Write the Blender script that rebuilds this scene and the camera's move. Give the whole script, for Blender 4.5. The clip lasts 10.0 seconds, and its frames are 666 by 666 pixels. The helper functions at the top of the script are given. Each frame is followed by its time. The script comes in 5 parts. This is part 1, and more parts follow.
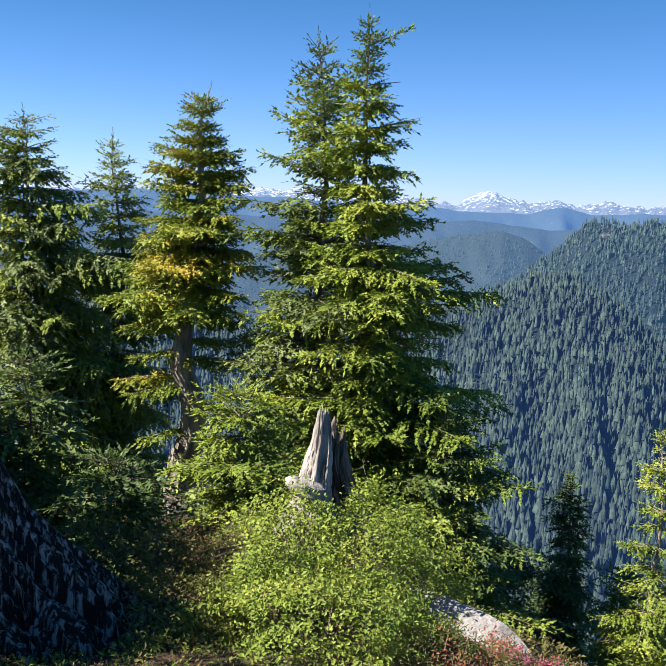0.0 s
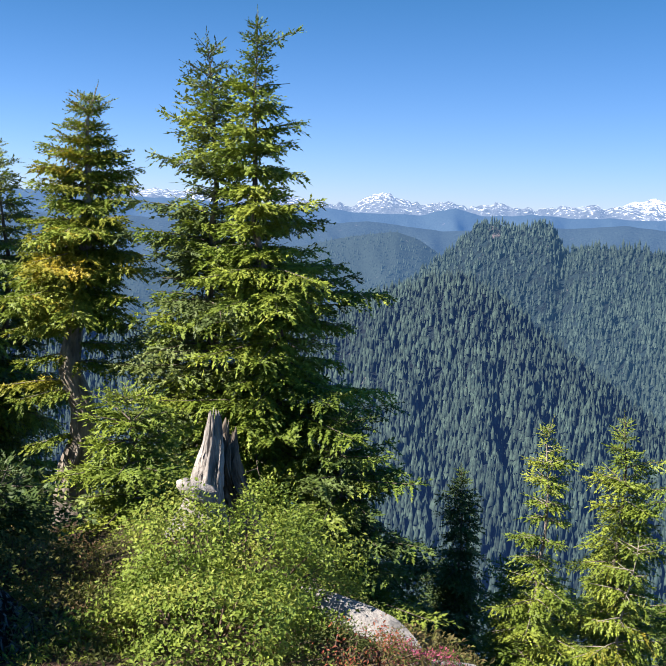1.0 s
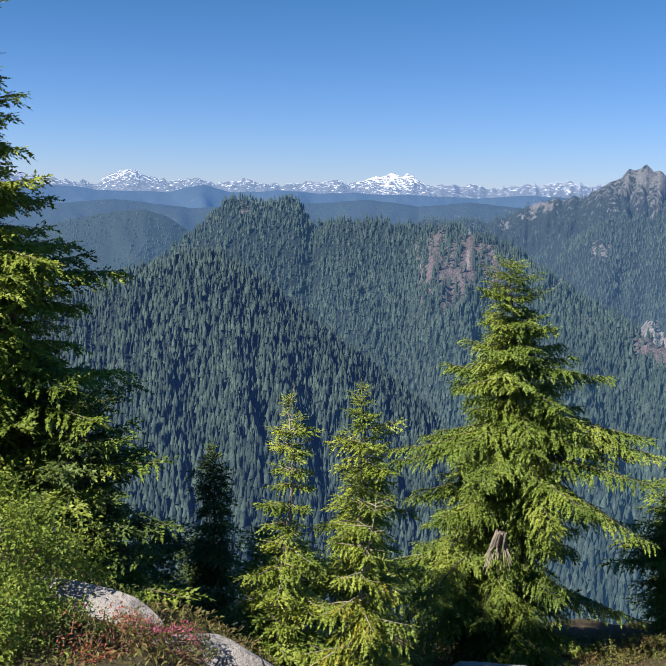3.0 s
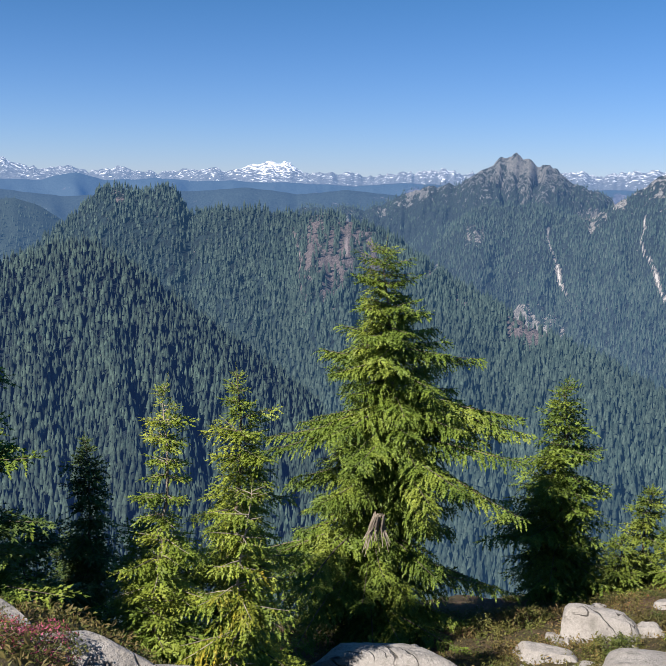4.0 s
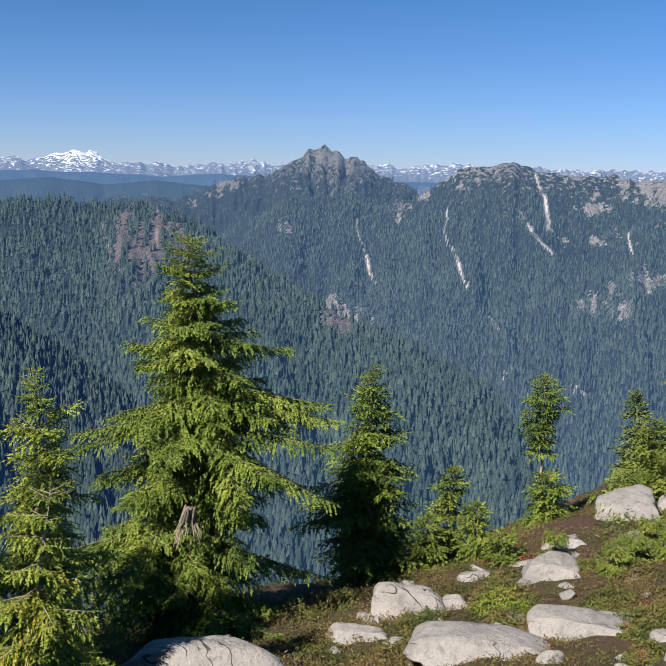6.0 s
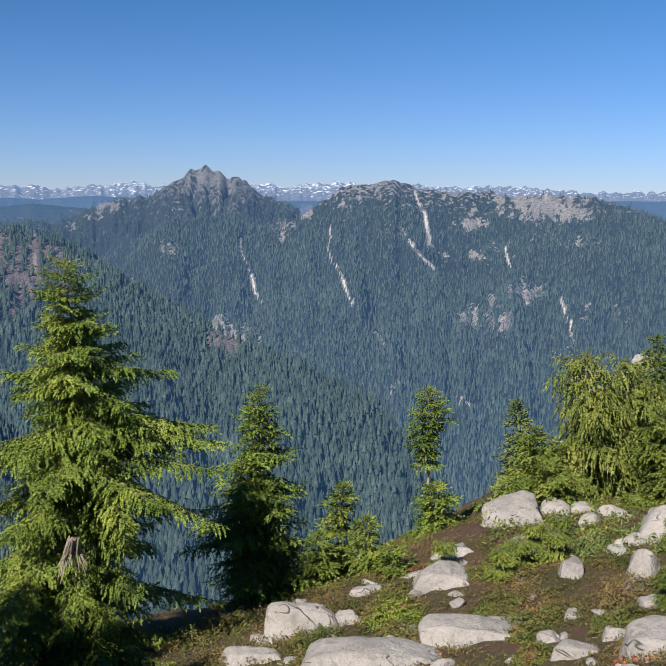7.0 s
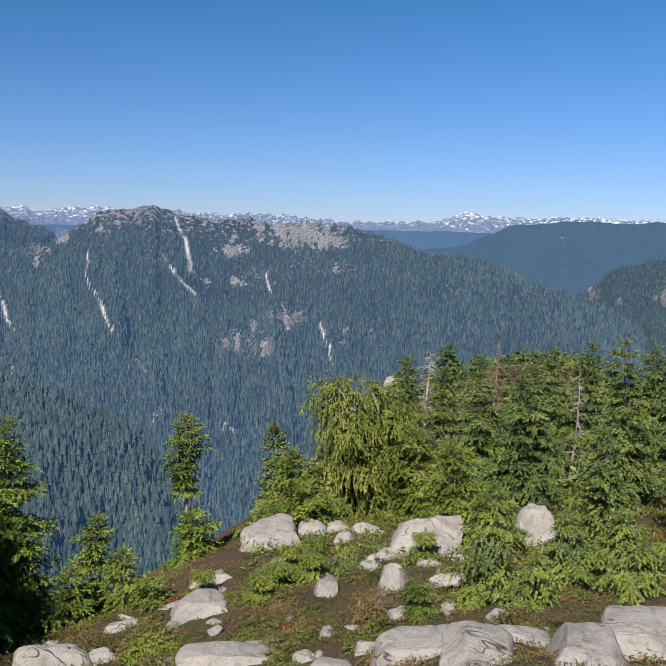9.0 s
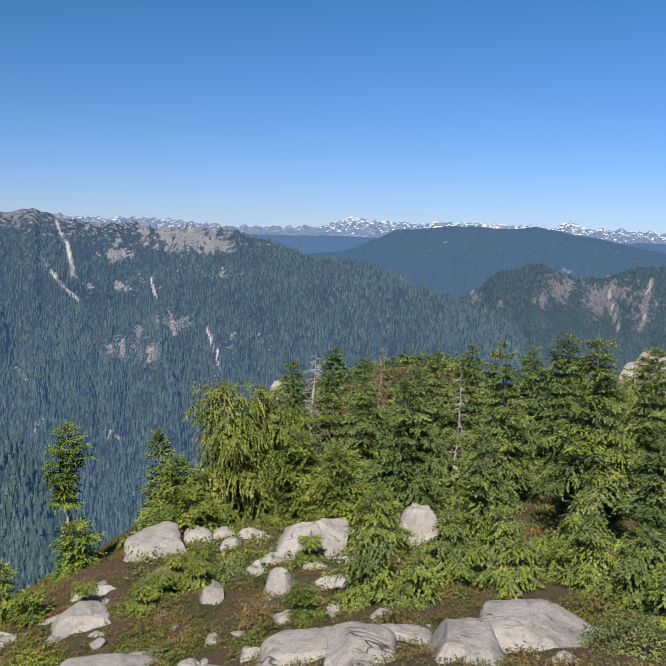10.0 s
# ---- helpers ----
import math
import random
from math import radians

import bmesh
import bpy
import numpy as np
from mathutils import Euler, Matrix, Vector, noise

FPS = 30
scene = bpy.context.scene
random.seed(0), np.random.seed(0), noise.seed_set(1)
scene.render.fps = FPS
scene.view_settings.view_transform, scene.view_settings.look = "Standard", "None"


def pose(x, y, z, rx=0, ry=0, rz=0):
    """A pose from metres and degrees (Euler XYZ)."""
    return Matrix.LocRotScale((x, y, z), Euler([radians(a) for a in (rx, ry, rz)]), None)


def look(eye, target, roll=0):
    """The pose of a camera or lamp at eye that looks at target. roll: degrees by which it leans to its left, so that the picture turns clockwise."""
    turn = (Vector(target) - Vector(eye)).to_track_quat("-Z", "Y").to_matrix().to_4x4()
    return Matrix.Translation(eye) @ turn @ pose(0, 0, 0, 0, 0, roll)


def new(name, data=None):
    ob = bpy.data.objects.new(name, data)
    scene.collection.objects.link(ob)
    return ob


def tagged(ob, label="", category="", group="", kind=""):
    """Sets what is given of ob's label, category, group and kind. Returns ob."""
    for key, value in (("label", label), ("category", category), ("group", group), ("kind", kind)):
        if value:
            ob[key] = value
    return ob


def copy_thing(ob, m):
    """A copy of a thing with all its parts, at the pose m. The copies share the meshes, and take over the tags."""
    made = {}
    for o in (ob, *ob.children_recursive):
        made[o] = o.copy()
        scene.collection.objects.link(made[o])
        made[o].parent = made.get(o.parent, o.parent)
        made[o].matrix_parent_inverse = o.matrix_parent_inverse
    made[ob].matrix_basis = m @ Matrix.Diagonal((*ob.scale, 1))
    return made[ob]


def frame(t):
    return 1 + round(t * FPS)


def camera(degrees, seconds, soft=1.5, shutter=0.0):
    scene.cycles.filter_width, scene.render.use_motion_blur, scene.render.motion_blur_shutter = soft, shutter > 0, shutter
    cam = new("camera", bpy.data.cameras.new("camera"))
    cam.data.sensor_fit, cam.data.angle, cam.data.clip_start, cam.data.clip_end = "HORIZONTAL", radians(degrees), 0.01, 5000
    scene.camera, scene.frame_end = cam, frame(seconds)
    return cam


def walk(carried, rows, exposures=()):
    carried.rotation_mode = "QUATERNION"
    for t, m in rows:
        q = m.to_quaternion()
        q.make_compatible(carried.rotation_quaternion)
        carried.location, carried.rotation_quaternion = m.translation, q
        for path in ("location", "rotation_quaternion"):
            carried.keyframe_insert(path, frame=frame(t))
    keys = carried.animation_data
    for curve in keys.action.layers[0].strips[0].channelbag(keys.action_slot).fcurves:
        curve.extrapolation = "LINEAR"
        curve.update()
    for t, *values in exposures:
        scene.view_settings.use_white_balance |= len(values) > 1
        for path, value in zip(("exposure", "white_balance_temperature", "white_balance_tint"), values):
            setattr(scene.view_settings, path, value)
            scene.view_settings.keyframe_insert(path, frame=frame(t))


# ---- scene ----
cam = camera(38.41, 10.0, soft=0.8)
EYE = 1.6
# seconds, x, y, z from the first eye, then degrees: turn to the right, up, lean to the left
ROWS = [
    (0.0, 0.000, -0.000, 0.000, 0.00, -7.78, 1.52),
    (0.5, 0.022, -0.013, 0.001, 2.98, -7.68, 1.56),
    (1.0, 0.048, -0.024, 0.001, 6.21, -7.55, 1.61),
    (1.5, 0.082, -0.035, 0.000, 10.05, -7.58, 1.48),
    (2.0, 0.117, -0.046, -0.002, 13.84, -8.15, 1.27),
    (2.5, 0.147, -0.055, -0.005, 17.08, -8.52, 1.07),
    (3.0, 0.184, -0.066, -0.009, 21.03, -8.62, 0.97),
    (3.2, 0.199, -0.071, -0.010, 22.61, -8.73, 0.89),
    (4.5, 0.282, -0.099, -0.021, 31.39, -9.38, 1.02),
    (5.0, 0.308, -0.109, -0.025, 34.27, -9.41, 0.99),
    (6.3, 0.369, -0.140, -0.034, 41.55, -9.09, 1.20),
    (6.5, 0.380, -0.148, -0.035, 43.06, -8.62, 0.86),
    (7.0, 0.402, -0.167, -0.037, 46.32, -8.30, 0.51),
    (7.5, 0.425, -0.192, -0.037, 50.02, -7.55, 1.43),
    (8.0, 0.443, -0.220, -0.037, 53.59, -6.99, 1.32),
    (8.5, 0.457, -0.250, -0.035, 57.14, -6.74, 1.38),
    (9.0, 0.467, -0.284, -0.031, 60.57, -6.49, 1.55),
    (9.5, 0.473, -0.323, -0.025, 64.18, -6.25, 1.72),
    (10.0, 0.472, -0.362, -0.018, 67.32, -6.05, 1.68),
]
walk(cam, [(t, pose(x, y, EYE + z, 90 + up, 0, -turn) @ pose(0, 0, 0, 0, 0, lean)) for t, x, y, z, turn, up, lean in ROWS],
     exposures=((0.0, 1.42), (2.5, 1.06), (5.0, 0.85), (7.5, 0.73), (10.0, 0.66)))

# ---- world and sun ----
SUN_AZ, SUN_EL = -103.0, 45.0       # degrees, clockwise from the first view; up
sky_world = bpy.data.worlds.new("sky")
scene.world = sky_world
sky_world.use_nodes = True
wn, wl = sky_world.node_tree.nodes, sky_world.node_tree.links
sky = wn.new("ShaderNodeTexSky")
sky.sky_type, sky.sun_disc = "NISHITA", False
sky.sun_elevation, sky.sun_rotation = radians(SUN_EL), radians(-SUN_AZ)
sky.altitude, sky.air_density, sky.dust_density, sky.ozone_density = 1300, 1.0, 0.0, 2.0
way = wn.new("ShaderNodeTexCoord")
split = wn.new("ShaderNodeSeparateXYZ")
wl.new(way.outputs["Generated"], split.inputs[0])
tint = wn.new("ShaderNodeValToRGB")           # clear mountain air: paler at the horizon, deeper overhead
tint.color_ramp.elements[0].position, tint.color_ramp.elements[0].color = 0.0, (0.34, 0.435, 0.735, 1)
tint.color_ramp.elements[1].position, tint.color_ramp.elements[1].color = 0.30, (0.088, 0.315, 0.435, 1)
wl.new(split.outputs["Z"], tint.inputs["Fac"])
deep = wn.new("ShaderNodeMix")
deep.data_type, deep.blend_type = "RGBA", "MULTIPLY"
deep.inputs[0].default_value = 1.0
wl.new(sky.outputs["Color"], deep.inputs[6])
wl.new(tint.outputs["Color"], deep.inputs[7])
wl.new(deep.outputs[2], wn["Background"].inputs["Color"])
wn["Background"].inputs["Strength"].default_value = 0.096
lamp = bpy.data.lights.new("sun", "SUN")
lamp.energy, lamp.angle, lamp.color = 5.0, radians(0.53), (1.0, 0.93, 0.82)
sun = new("sun", lamp)
s_dir = Vector((math.sin(radians(SUN_AZ)) * math.cos(radians(SUN_EL)), math.cos(radians(SUN_AZ)) * math.cos(radians(SUN_EL)), math.sin(radians(SUN_EL))))
sun.matrix_world = look(s_dir * 50, (0, 0, 0))

# ---- materials ----


class Nodes:
    """A node material under construction."""

    def __init__(self, name, rough=0.7):
        self.mat = bpy.data.materials.new(name)
        self.mat.use_nodes = True
        self.n, self.l = self.mat.node_tree.nodes, self.mat.node_tree.links
        self.bsdf = self.n["Principled BSDF"]
        self.bsdf.inputs["Roughness"].default_value = rough
        self.bsdf.inputs["Specular IOR Level"].default_value = 0.25
        self.pos = self.n.new("ShaderNodeNewGeometry").outputs["Position"]

    def noise(self, scale, detail=4.0, rough=0.6, stretch=None, distort=0.0):
        t = self.n.new("ShaderNodeTexNoise")
        t.inputs["Scale"].default_value, t.inputs["Detail"].default_value = scale, detail
        t.inputs["Roughness"].default_value, t.inputs["Distortion"].default_value = rough, distort
        vec = self.pos
        if stretch:
            m = self.n.new("ShaderNodeVectorMath")
            m.operation = "MULTIPLY"
            m.inputs[1].default_value = stretch
            self.l.new(vec, m.inputs[0])
            vec = m.outputs[0]
        self.l.new(vec, t.inputs["Vector"])
        return t.outputs["Fac"]

    def ramp(self, fac, *stops):
        r = self.n.new("ShaderNodeValToRGB")
        while len(r.color_ramp.elements) < len(stops):
            r.color_ramp.elements.new(0.5)
        for e, (p, c) in zip(r.color_ramp.elements, stops):
            e.position, e.color = p, (*c, 1) if isinstance(c, tuple) else (c, c, c, 1)
        self.l.new(fac, r.inputs["Fac"])
        return r.outputs["Color"]

    def mix(self, fac, a, b, how="MIX"):
        m = self.n.new("ShaderNodeMix")
        m.data_type, m.blend_type = "RGBA", how
        for sock, v in ((m.inputs[0], fac), (m.inputs[6], a), (m.inputs[7], b)):
            if isinstance(v, (int, float)):
                sock.default_value = v
            elif isinstance(v, tuple):
                sock.default_value = (*v, 1)
            else:
                self.l.new(v, sock)
        return m.outputs[2]

    def math(self, how, a, b=0.0):
        m = self.n.new("ShaderNodeMath")
        m.operation, m.use_clamp = how, False
        for sock, v in ((m.inputs[0], a), (m.inputs[1], b)):
            if isinstance(v, (int, float)):
                sock.default_value = v
            else:
                self.l.new(v, sock)
        return m.outputs[0]

    def attr(self, name):
        a = self.n.new("ShaderNodeAttribute")
        a.attribute_name = name
        return a.outputs["Fac"]

    def island(self):
        return self.n.new("ShaderNodeNewGeometry").outputs["Random Per Island"]

    def color(self, c):
        self.l.new(c, self.bsdf.inputs["Base Color"])
        return self

    def bump(self, height, strength=0.5, distance=0.02):
        b = self.n.new("ShaderNodeBump")
        b.inputs["Strength"].default_value, b.inputs["Distance"].default_value = strength, distance
        self.l.new(height, b.inputs["Height"])
        self.l.new(b.outputs["Normal"], self.bsdf.inputs["Normal"])
        return self

    def add_haze(self, haze_glow):
        """Haze of the distance, put into the surface as emission."""
        if haze_glow:
            self.bsdf.inputs["Emission Color"].default_value = (*haze_glow, 1)
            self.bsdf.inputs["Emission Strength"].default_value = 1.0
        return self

    def translucent(self, color, share):
        t, m = self.n.new("ShaderNodeBsdfTranslucent"), self.n.new("ShaderNodeMixShader")
        self.l.new(color, t.inputs["Color"])
        m.inputs[0].default_value = share
        self.l.new(self.bsdf.outputs[0], m.inputs[1])
        self.l.new(t.outputs[0], m.inputs[2])
        self.l.new(m.outputs[0], self.n["Material Output"].inputs["Surface"])
        return self


def foliage(name, dark, mid, light, share=0.35, scale=1.4):
    """Leaves or needles: patches of colour over the crown, and every spray a little different."""
    k = Nodes(name, 0.55)
    patch = k.noise(scale, 3)
    c = k.ramp(patch, (0.32, dark), (0.52, mid), (0.7, light))
    v = k.ramp(k.island(), (0.0, 0.72), (1.0, 1.22))
    c = k.mix(1.0, c, v, "MULTIPLY")
    k.color(c)
    return k.translucent(c, share).mat


def bark(name, dark, light, scale=1.0, edge=(0.34, 0.62)):
    k = Nodes(name, 0.9)
    streak = k.noise(9 * scale, 5, 0.65, (1, 1, 0.14), 0.6)
    fine = k.noise(70 * scale, 3, 0.6, (1, 1, 0.25))
    c = k.ramp(streak, (edge[0], dark), (edge[1], light))
    c = k.mix(0.35, c, k.ramp(fine, (0.3, 0.35), (0.7, 1.1)), "MULTIPLY")
    k.color(c)
    return k.bump(streak, 0.9, 0.03).mat


def granite(name, light, dark, lichen):
    k = Nodes(name, 0.85)
    big, fine, speck = k.noise(1.3, 5, 0.6), k.noise(26, 5, 0.7), k.noise(120, 2)
    c = k.ramp(big, (0.3, dark), (0.55, light))
    c = k.mix(0.5, c, k.ramp(fine, (0.3, 0.55), (0.65, 1.1)), "MULTIPLY")
    c = k.mix(k.ramp(k.noise(5.5, 6, 0.7), (0.52, 0.0), (0.66, 0.6)), c, lichen)
    c = k.mix(0.35, c, k.ramp(speck, (0.35, 0.5), (0.6, 1.05)), "MULTIPLY")
    streak = k.noise(3.0, 4, 0.6, (1, 1, 0.3), 1.5)
    c = k.mix(k.ramp(streak, (0.62, 0.0), (0.7, 0.6)), c, (0.16, 0.15, 0.14))
    # fissures: thin, bent, and broken off
    line = k.math("ABSOLUTE", k.math("SUBTRACT", k.noise(1.0, 3, 0.5, (1.7, 0.5, 1.3), 0.3), 0.5))
    fissure = k.math("MULTIPLY", k.ramp(line, (0.0, 1.0), (0.007, 0.0)), k.ramp(k.noise(1.7, 2), (0.50, 0.0), (0.60, 1.0)))
    c = k.mix(fissure, c, (0.05, 0.045, 0.04))
    k.color(c)
    h = k.math("ADD", k.noise(4.0, 8, 0.65), k.math("MULTIPLY", fine, 0.3))
    return k.bump(k.math("SUBTRACT", h, k.math("MULTIPLY", fissure, 0.35)), 1.0, 0.07).mat


def far_forest(name, dark, light, haze_glow=None):
    """Needles of far trees: one tree a little different from the next."""
    k = Nodes(name, 0.8)
    c = k.mix(k.island(), dark, light)
    c = k.mix(0.6, c, k.ramp(k.noise(0.009, 4), (0.3, 0.6), (0.7, 1.3)), "MULTIPLY")
    c = k.mix(1.0, c, k.ramp(k.noise(0.42, 3, 0.7), (0.36, 0.55), (0.62, 1.25)), "MULTIPLY")
    k.color(c)
    return k.add_haze(haze_glow).mat


def far_ground(name, floor, rock, pale, grow=0.05, haze_glow=None, relief=12.0, mottle=(0.4, 2.6)):
    """Forest floor, with bare rock where the slope is steep or scoured."""
    k = Nodes(name, 0.9)
    m = k.attr("rock")
    broken = k.noise(grow, 6, 0.7, (1, 1, 0.2))
    r = k.mix(k.ramp(k.noise(grow * 2.4, 5, 0.7, (1, 1, 0.3)), (0.38, 0.0), (0.6, 1.0)), rock, pale)
    r = k.mix(1.0, r, k.ramp(k.noise(grow * 5, 5, 0.75, (1, 1, 0.22), 0.5), (0.34, 0.28), (0.6, 1.2)), "MULTIPLY")
    cover = k.ramp(k.math("ADD", m, k.math("MULTIPLY", k.math("SUBTRACT", broken, 0.5), 3.0)), (0.46, 0.0), (0.56, 1.0))
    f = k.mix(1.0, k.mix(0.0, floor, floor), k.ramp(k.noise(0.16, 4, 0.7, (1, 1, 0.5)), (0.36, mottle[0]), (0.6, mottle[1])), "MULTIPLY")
    scree = k.ramp(k.math("MULTIPLY", m, 0.5), (0.56, 0.0), (0.66, 1.0))
    r = k.mix(scree, r, tuple(1.5 * q for q in pale))
    k.color(k.mix(cover, f, r))
    return k.add_haze(haze_glow).bump(k.noise(grow * 2, 8, 0.7), 0.7, relief).mat


def snow_range(name, haze_glow):
    """The far range: blue-grey rock and old snow in the hollows, its haze put in as emission."""
    k = Nodes(name, 0.9)
    m = k.attr("rock")
    n = k.noise(0.044, 7, 0.75, (1, 1, 1.3))
    cover = k.ramp(k.math("ADD", m, k.math("MULTIPLY", k.math("SUBTRACT", n, 0.5), 2.4)), (0.46, 0.0), (0.54, 1.0))
    rock = k.ramp(k.noise(0.02, 5, 0.7), (0.3, (0.05, 0.055, 0.065)), (0.7, (0.10, 0.105, 0.12)))
    k.color(k.mix(cover, rock, (0.75, 0.76, 0.80)))
    return k.add_haze(haze_glow).bump(k.noise(0.012, 8, 0.7), 0.8, 40.0).mat


def soil(name):
    """Heath: brown turf, moss, dry grass and bare peat."""
    k = Nodes(name, 0.95)
    a, b, c3 = k.noise(0.9, 5, 0.65), k.noise(6, 5, 0.7), k.noise(45, 4, 0.7)
    c = k.ramp(a, (0.3, (0.065, 0.072, 0.026)), (0.48, (0.12, 0.10, 0.045)), (0.6, (0.16, 0.09, 0.065)))
    c = k.mix(k.ramp(b, (0.4, 0.0), (0.7, 0.7)), c, (0.17, 0.11, 0.085))
    c = k.mix(0.7, c, k.ramp(c3, (0.3, 0.4), (0.68, 1.3)), "MULTIPLY")
    k.color(c)
    return k.bump(k.math("ADD", b, c3), 1.0, 0.12).mat


M_SOIL = soil("heath_soil")
M_ROCK = granite("pale_granite", (0.36, 0.335, 0.325), (0.25, 0.232, 0.224), (0.15, 0.142, 0.13))
M_BARK = bark("hemlock_bark", (0.05, 0.04, 0.034), (0.23, 0.19, 0.155))
M_BARK_PALE = bark("weathered_bark", (0.16, 0.13, 0.11), (0.42, 0.36, 0.30))
# near-black stands for deep shade; pale flakes put the sheen into the colour
M_FLAKE = bark("flaking_bark_shade_and_sheen", (0.006, 0.005, 0.005), (0.24, 0.23, 0.23), 3.6, (0.50, 0.60))
M_DEAD = bark("silver_dead_wood", (0.13, 0.115, 0.11), (0.50, 0.455, 0.43), 1.4)
M_DEAD_RED = bark("red_dead_twigs", (0.14, 0.09, 0.07), (0.36, 0.25, 0.20))
M_HEMLOCK = foliage("hemlock_needles", (0.068, 0.112, 0.018), (0.136, 0.194, 0.029), (0.235, 0.280, 0.047), 0.14)
M_HEMLOCK_BRIGHT = foliage("bright_hemlock_needles", (0.094, 0.143, 0.020), (0.190, 0.247, 0.033), (0.315, 0.350, 0.051), 0.17)
M_HEMLOCK_BLUE = foliage("blue_green_needles", (0.072, 0.105, 0.034), (0.122, 0.162, 0.052), (0.20, 0.235, 0.075), 0.14)
M_HEMLOCK_YELLOW = foliage("yellowing_needles", (0.115, 0.155, 0.020), (0.225, 0.24, 0.028), (0.40, 0.30, 0.03), 0.2)
M_SCRUB = foliage("scrub_needles", (0.078, 0.118, 0.021), (0.142, 0.188, 0.032), (0.235, 0.265, 0.048), 0.14)
M_CEDAR = foliage("drooping_cypress_sprays", (0.10, 0.135, 0.026), (0.17, 0.205, 0.040), (0.26, 0.275, 0.06), 0.22)
# dark grove trees; on the clump it puts shade into the needle colour
M_DARK_SHADED = foliage("dark_and_shaded_needles", (0.045, 0.078, 0.022), (0.085, 0.130, 0.034), (0.150, 0.195, 0.05), 0.2)
M_SHRUB = foliage("blueberry_leaves", (0.112, 0.172, 0.026), (0.212, 0.278, 0.042), (0.345, 0.355, 0.072), 0.3, 3.0)
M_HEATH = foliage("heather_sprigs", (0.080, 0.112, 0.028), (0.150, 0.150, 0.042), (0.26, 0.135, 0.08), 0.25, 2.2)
M_TURF = foliage("dry_turf", (0.070, 0.088, 0.026), (0.150, 0.120, 0.045), (0.24, 0.165, 0.075), 0.25, 1.2)
M_BLOOM = foliage("pink_heather_bloom", (0.310, 0.078, 0.109), (0.558, 0.109, 0.202), (0.600, 0.217, 0.341), 0.25, 6.0)
M_RED_LEAF = foliage("red_autumn_leaves", (0.217, 0.078, 0.046), (0.372, 0.109, 0.062), (0.465, 0.186, 0.078), 0.3, 4.0)
M_LEAF_STEM = bark("shrub_twigs", (0.08, 0.05, 0.035), (0.20, 0.14, 0.10), 3.0)

# ---- the lie of the land ----
# [terrain]
def value_noise(x, y, seed=0):
    """Smooth noise in -1..1 on a lattice, for arrays."""
    xi, yi = np.floor(x).astype(np.int64), np.floor(y).astype(np.int64)
    u, v = x - xi, y - yi
    u, v = u * u * (3 - 2 * u), v * v * (3 - 2 * v)

    def h(a, b):
        n = (a * 374761393 + b * 668265263 + seed * 974634777) & 0x7FFFFFFF
        n = ((n ^ (n >> 13)) * 1274126177) & 0x7FFFFFFF
        return ((n ^ (n >> 16)) & 0xFFFF) / 32767.5 - 1
    a, b, c, d = h(xi, yi), h(xi + 1, yi), h(xi, yi + 1), h(xi + 1, yi + 1)
    return (a * (1 - u) + b * u) * (1 - v) + (c * (1 - u) + d * u) * v


def fbm(x, y, octaves=4, seed=0, gain=0.5):
    out, amp = 0.0, 1.0
    for k in range(octaves):
        out = out + amp * value_noise(x * 2 ** k + 17.3 * k, y * 2 ** k - 9.1 * k, seed + k)
        amp *= gain
    return out


# heights of the near ground by bearing (degrees clockwise) and distance
NEAR_AZ = (-20, 0, 12, 25, 42, 58, 75, 95)
NEAR_R = (3, 5, 8, 12, 16, 20, 30, 60)
NEAR_Z = (
    (-0.2, -0.5, -1.2, -2.4, -4.5, -7.0, -14, -45),
    (-0.25, -0.55, -1.1, -2.6, -4.8, -7.5, -15, -45),
    (-0.3, -0.85, -2.3, -4.2, -6.5, -9.0, -16, -45),
    (-0.7, -1.7, -3.3, -5.1, -6.3, -8.5, -16, -45),
    (-0.7, -1.8, -3.5, -5.0, -5.8, -7.2, -14, -42),
    (-0.6, -1.6, -3.1, -4.4, -4.9, -5.3, -8, -30),
    (-0.5, -1.2, -2.3, -3.5, -4.1, -4.6, -5.6, -9),
    (-0.4, -1.0, -1.9, -3.0, -3.6, -4.0, -5.0, -6),
)

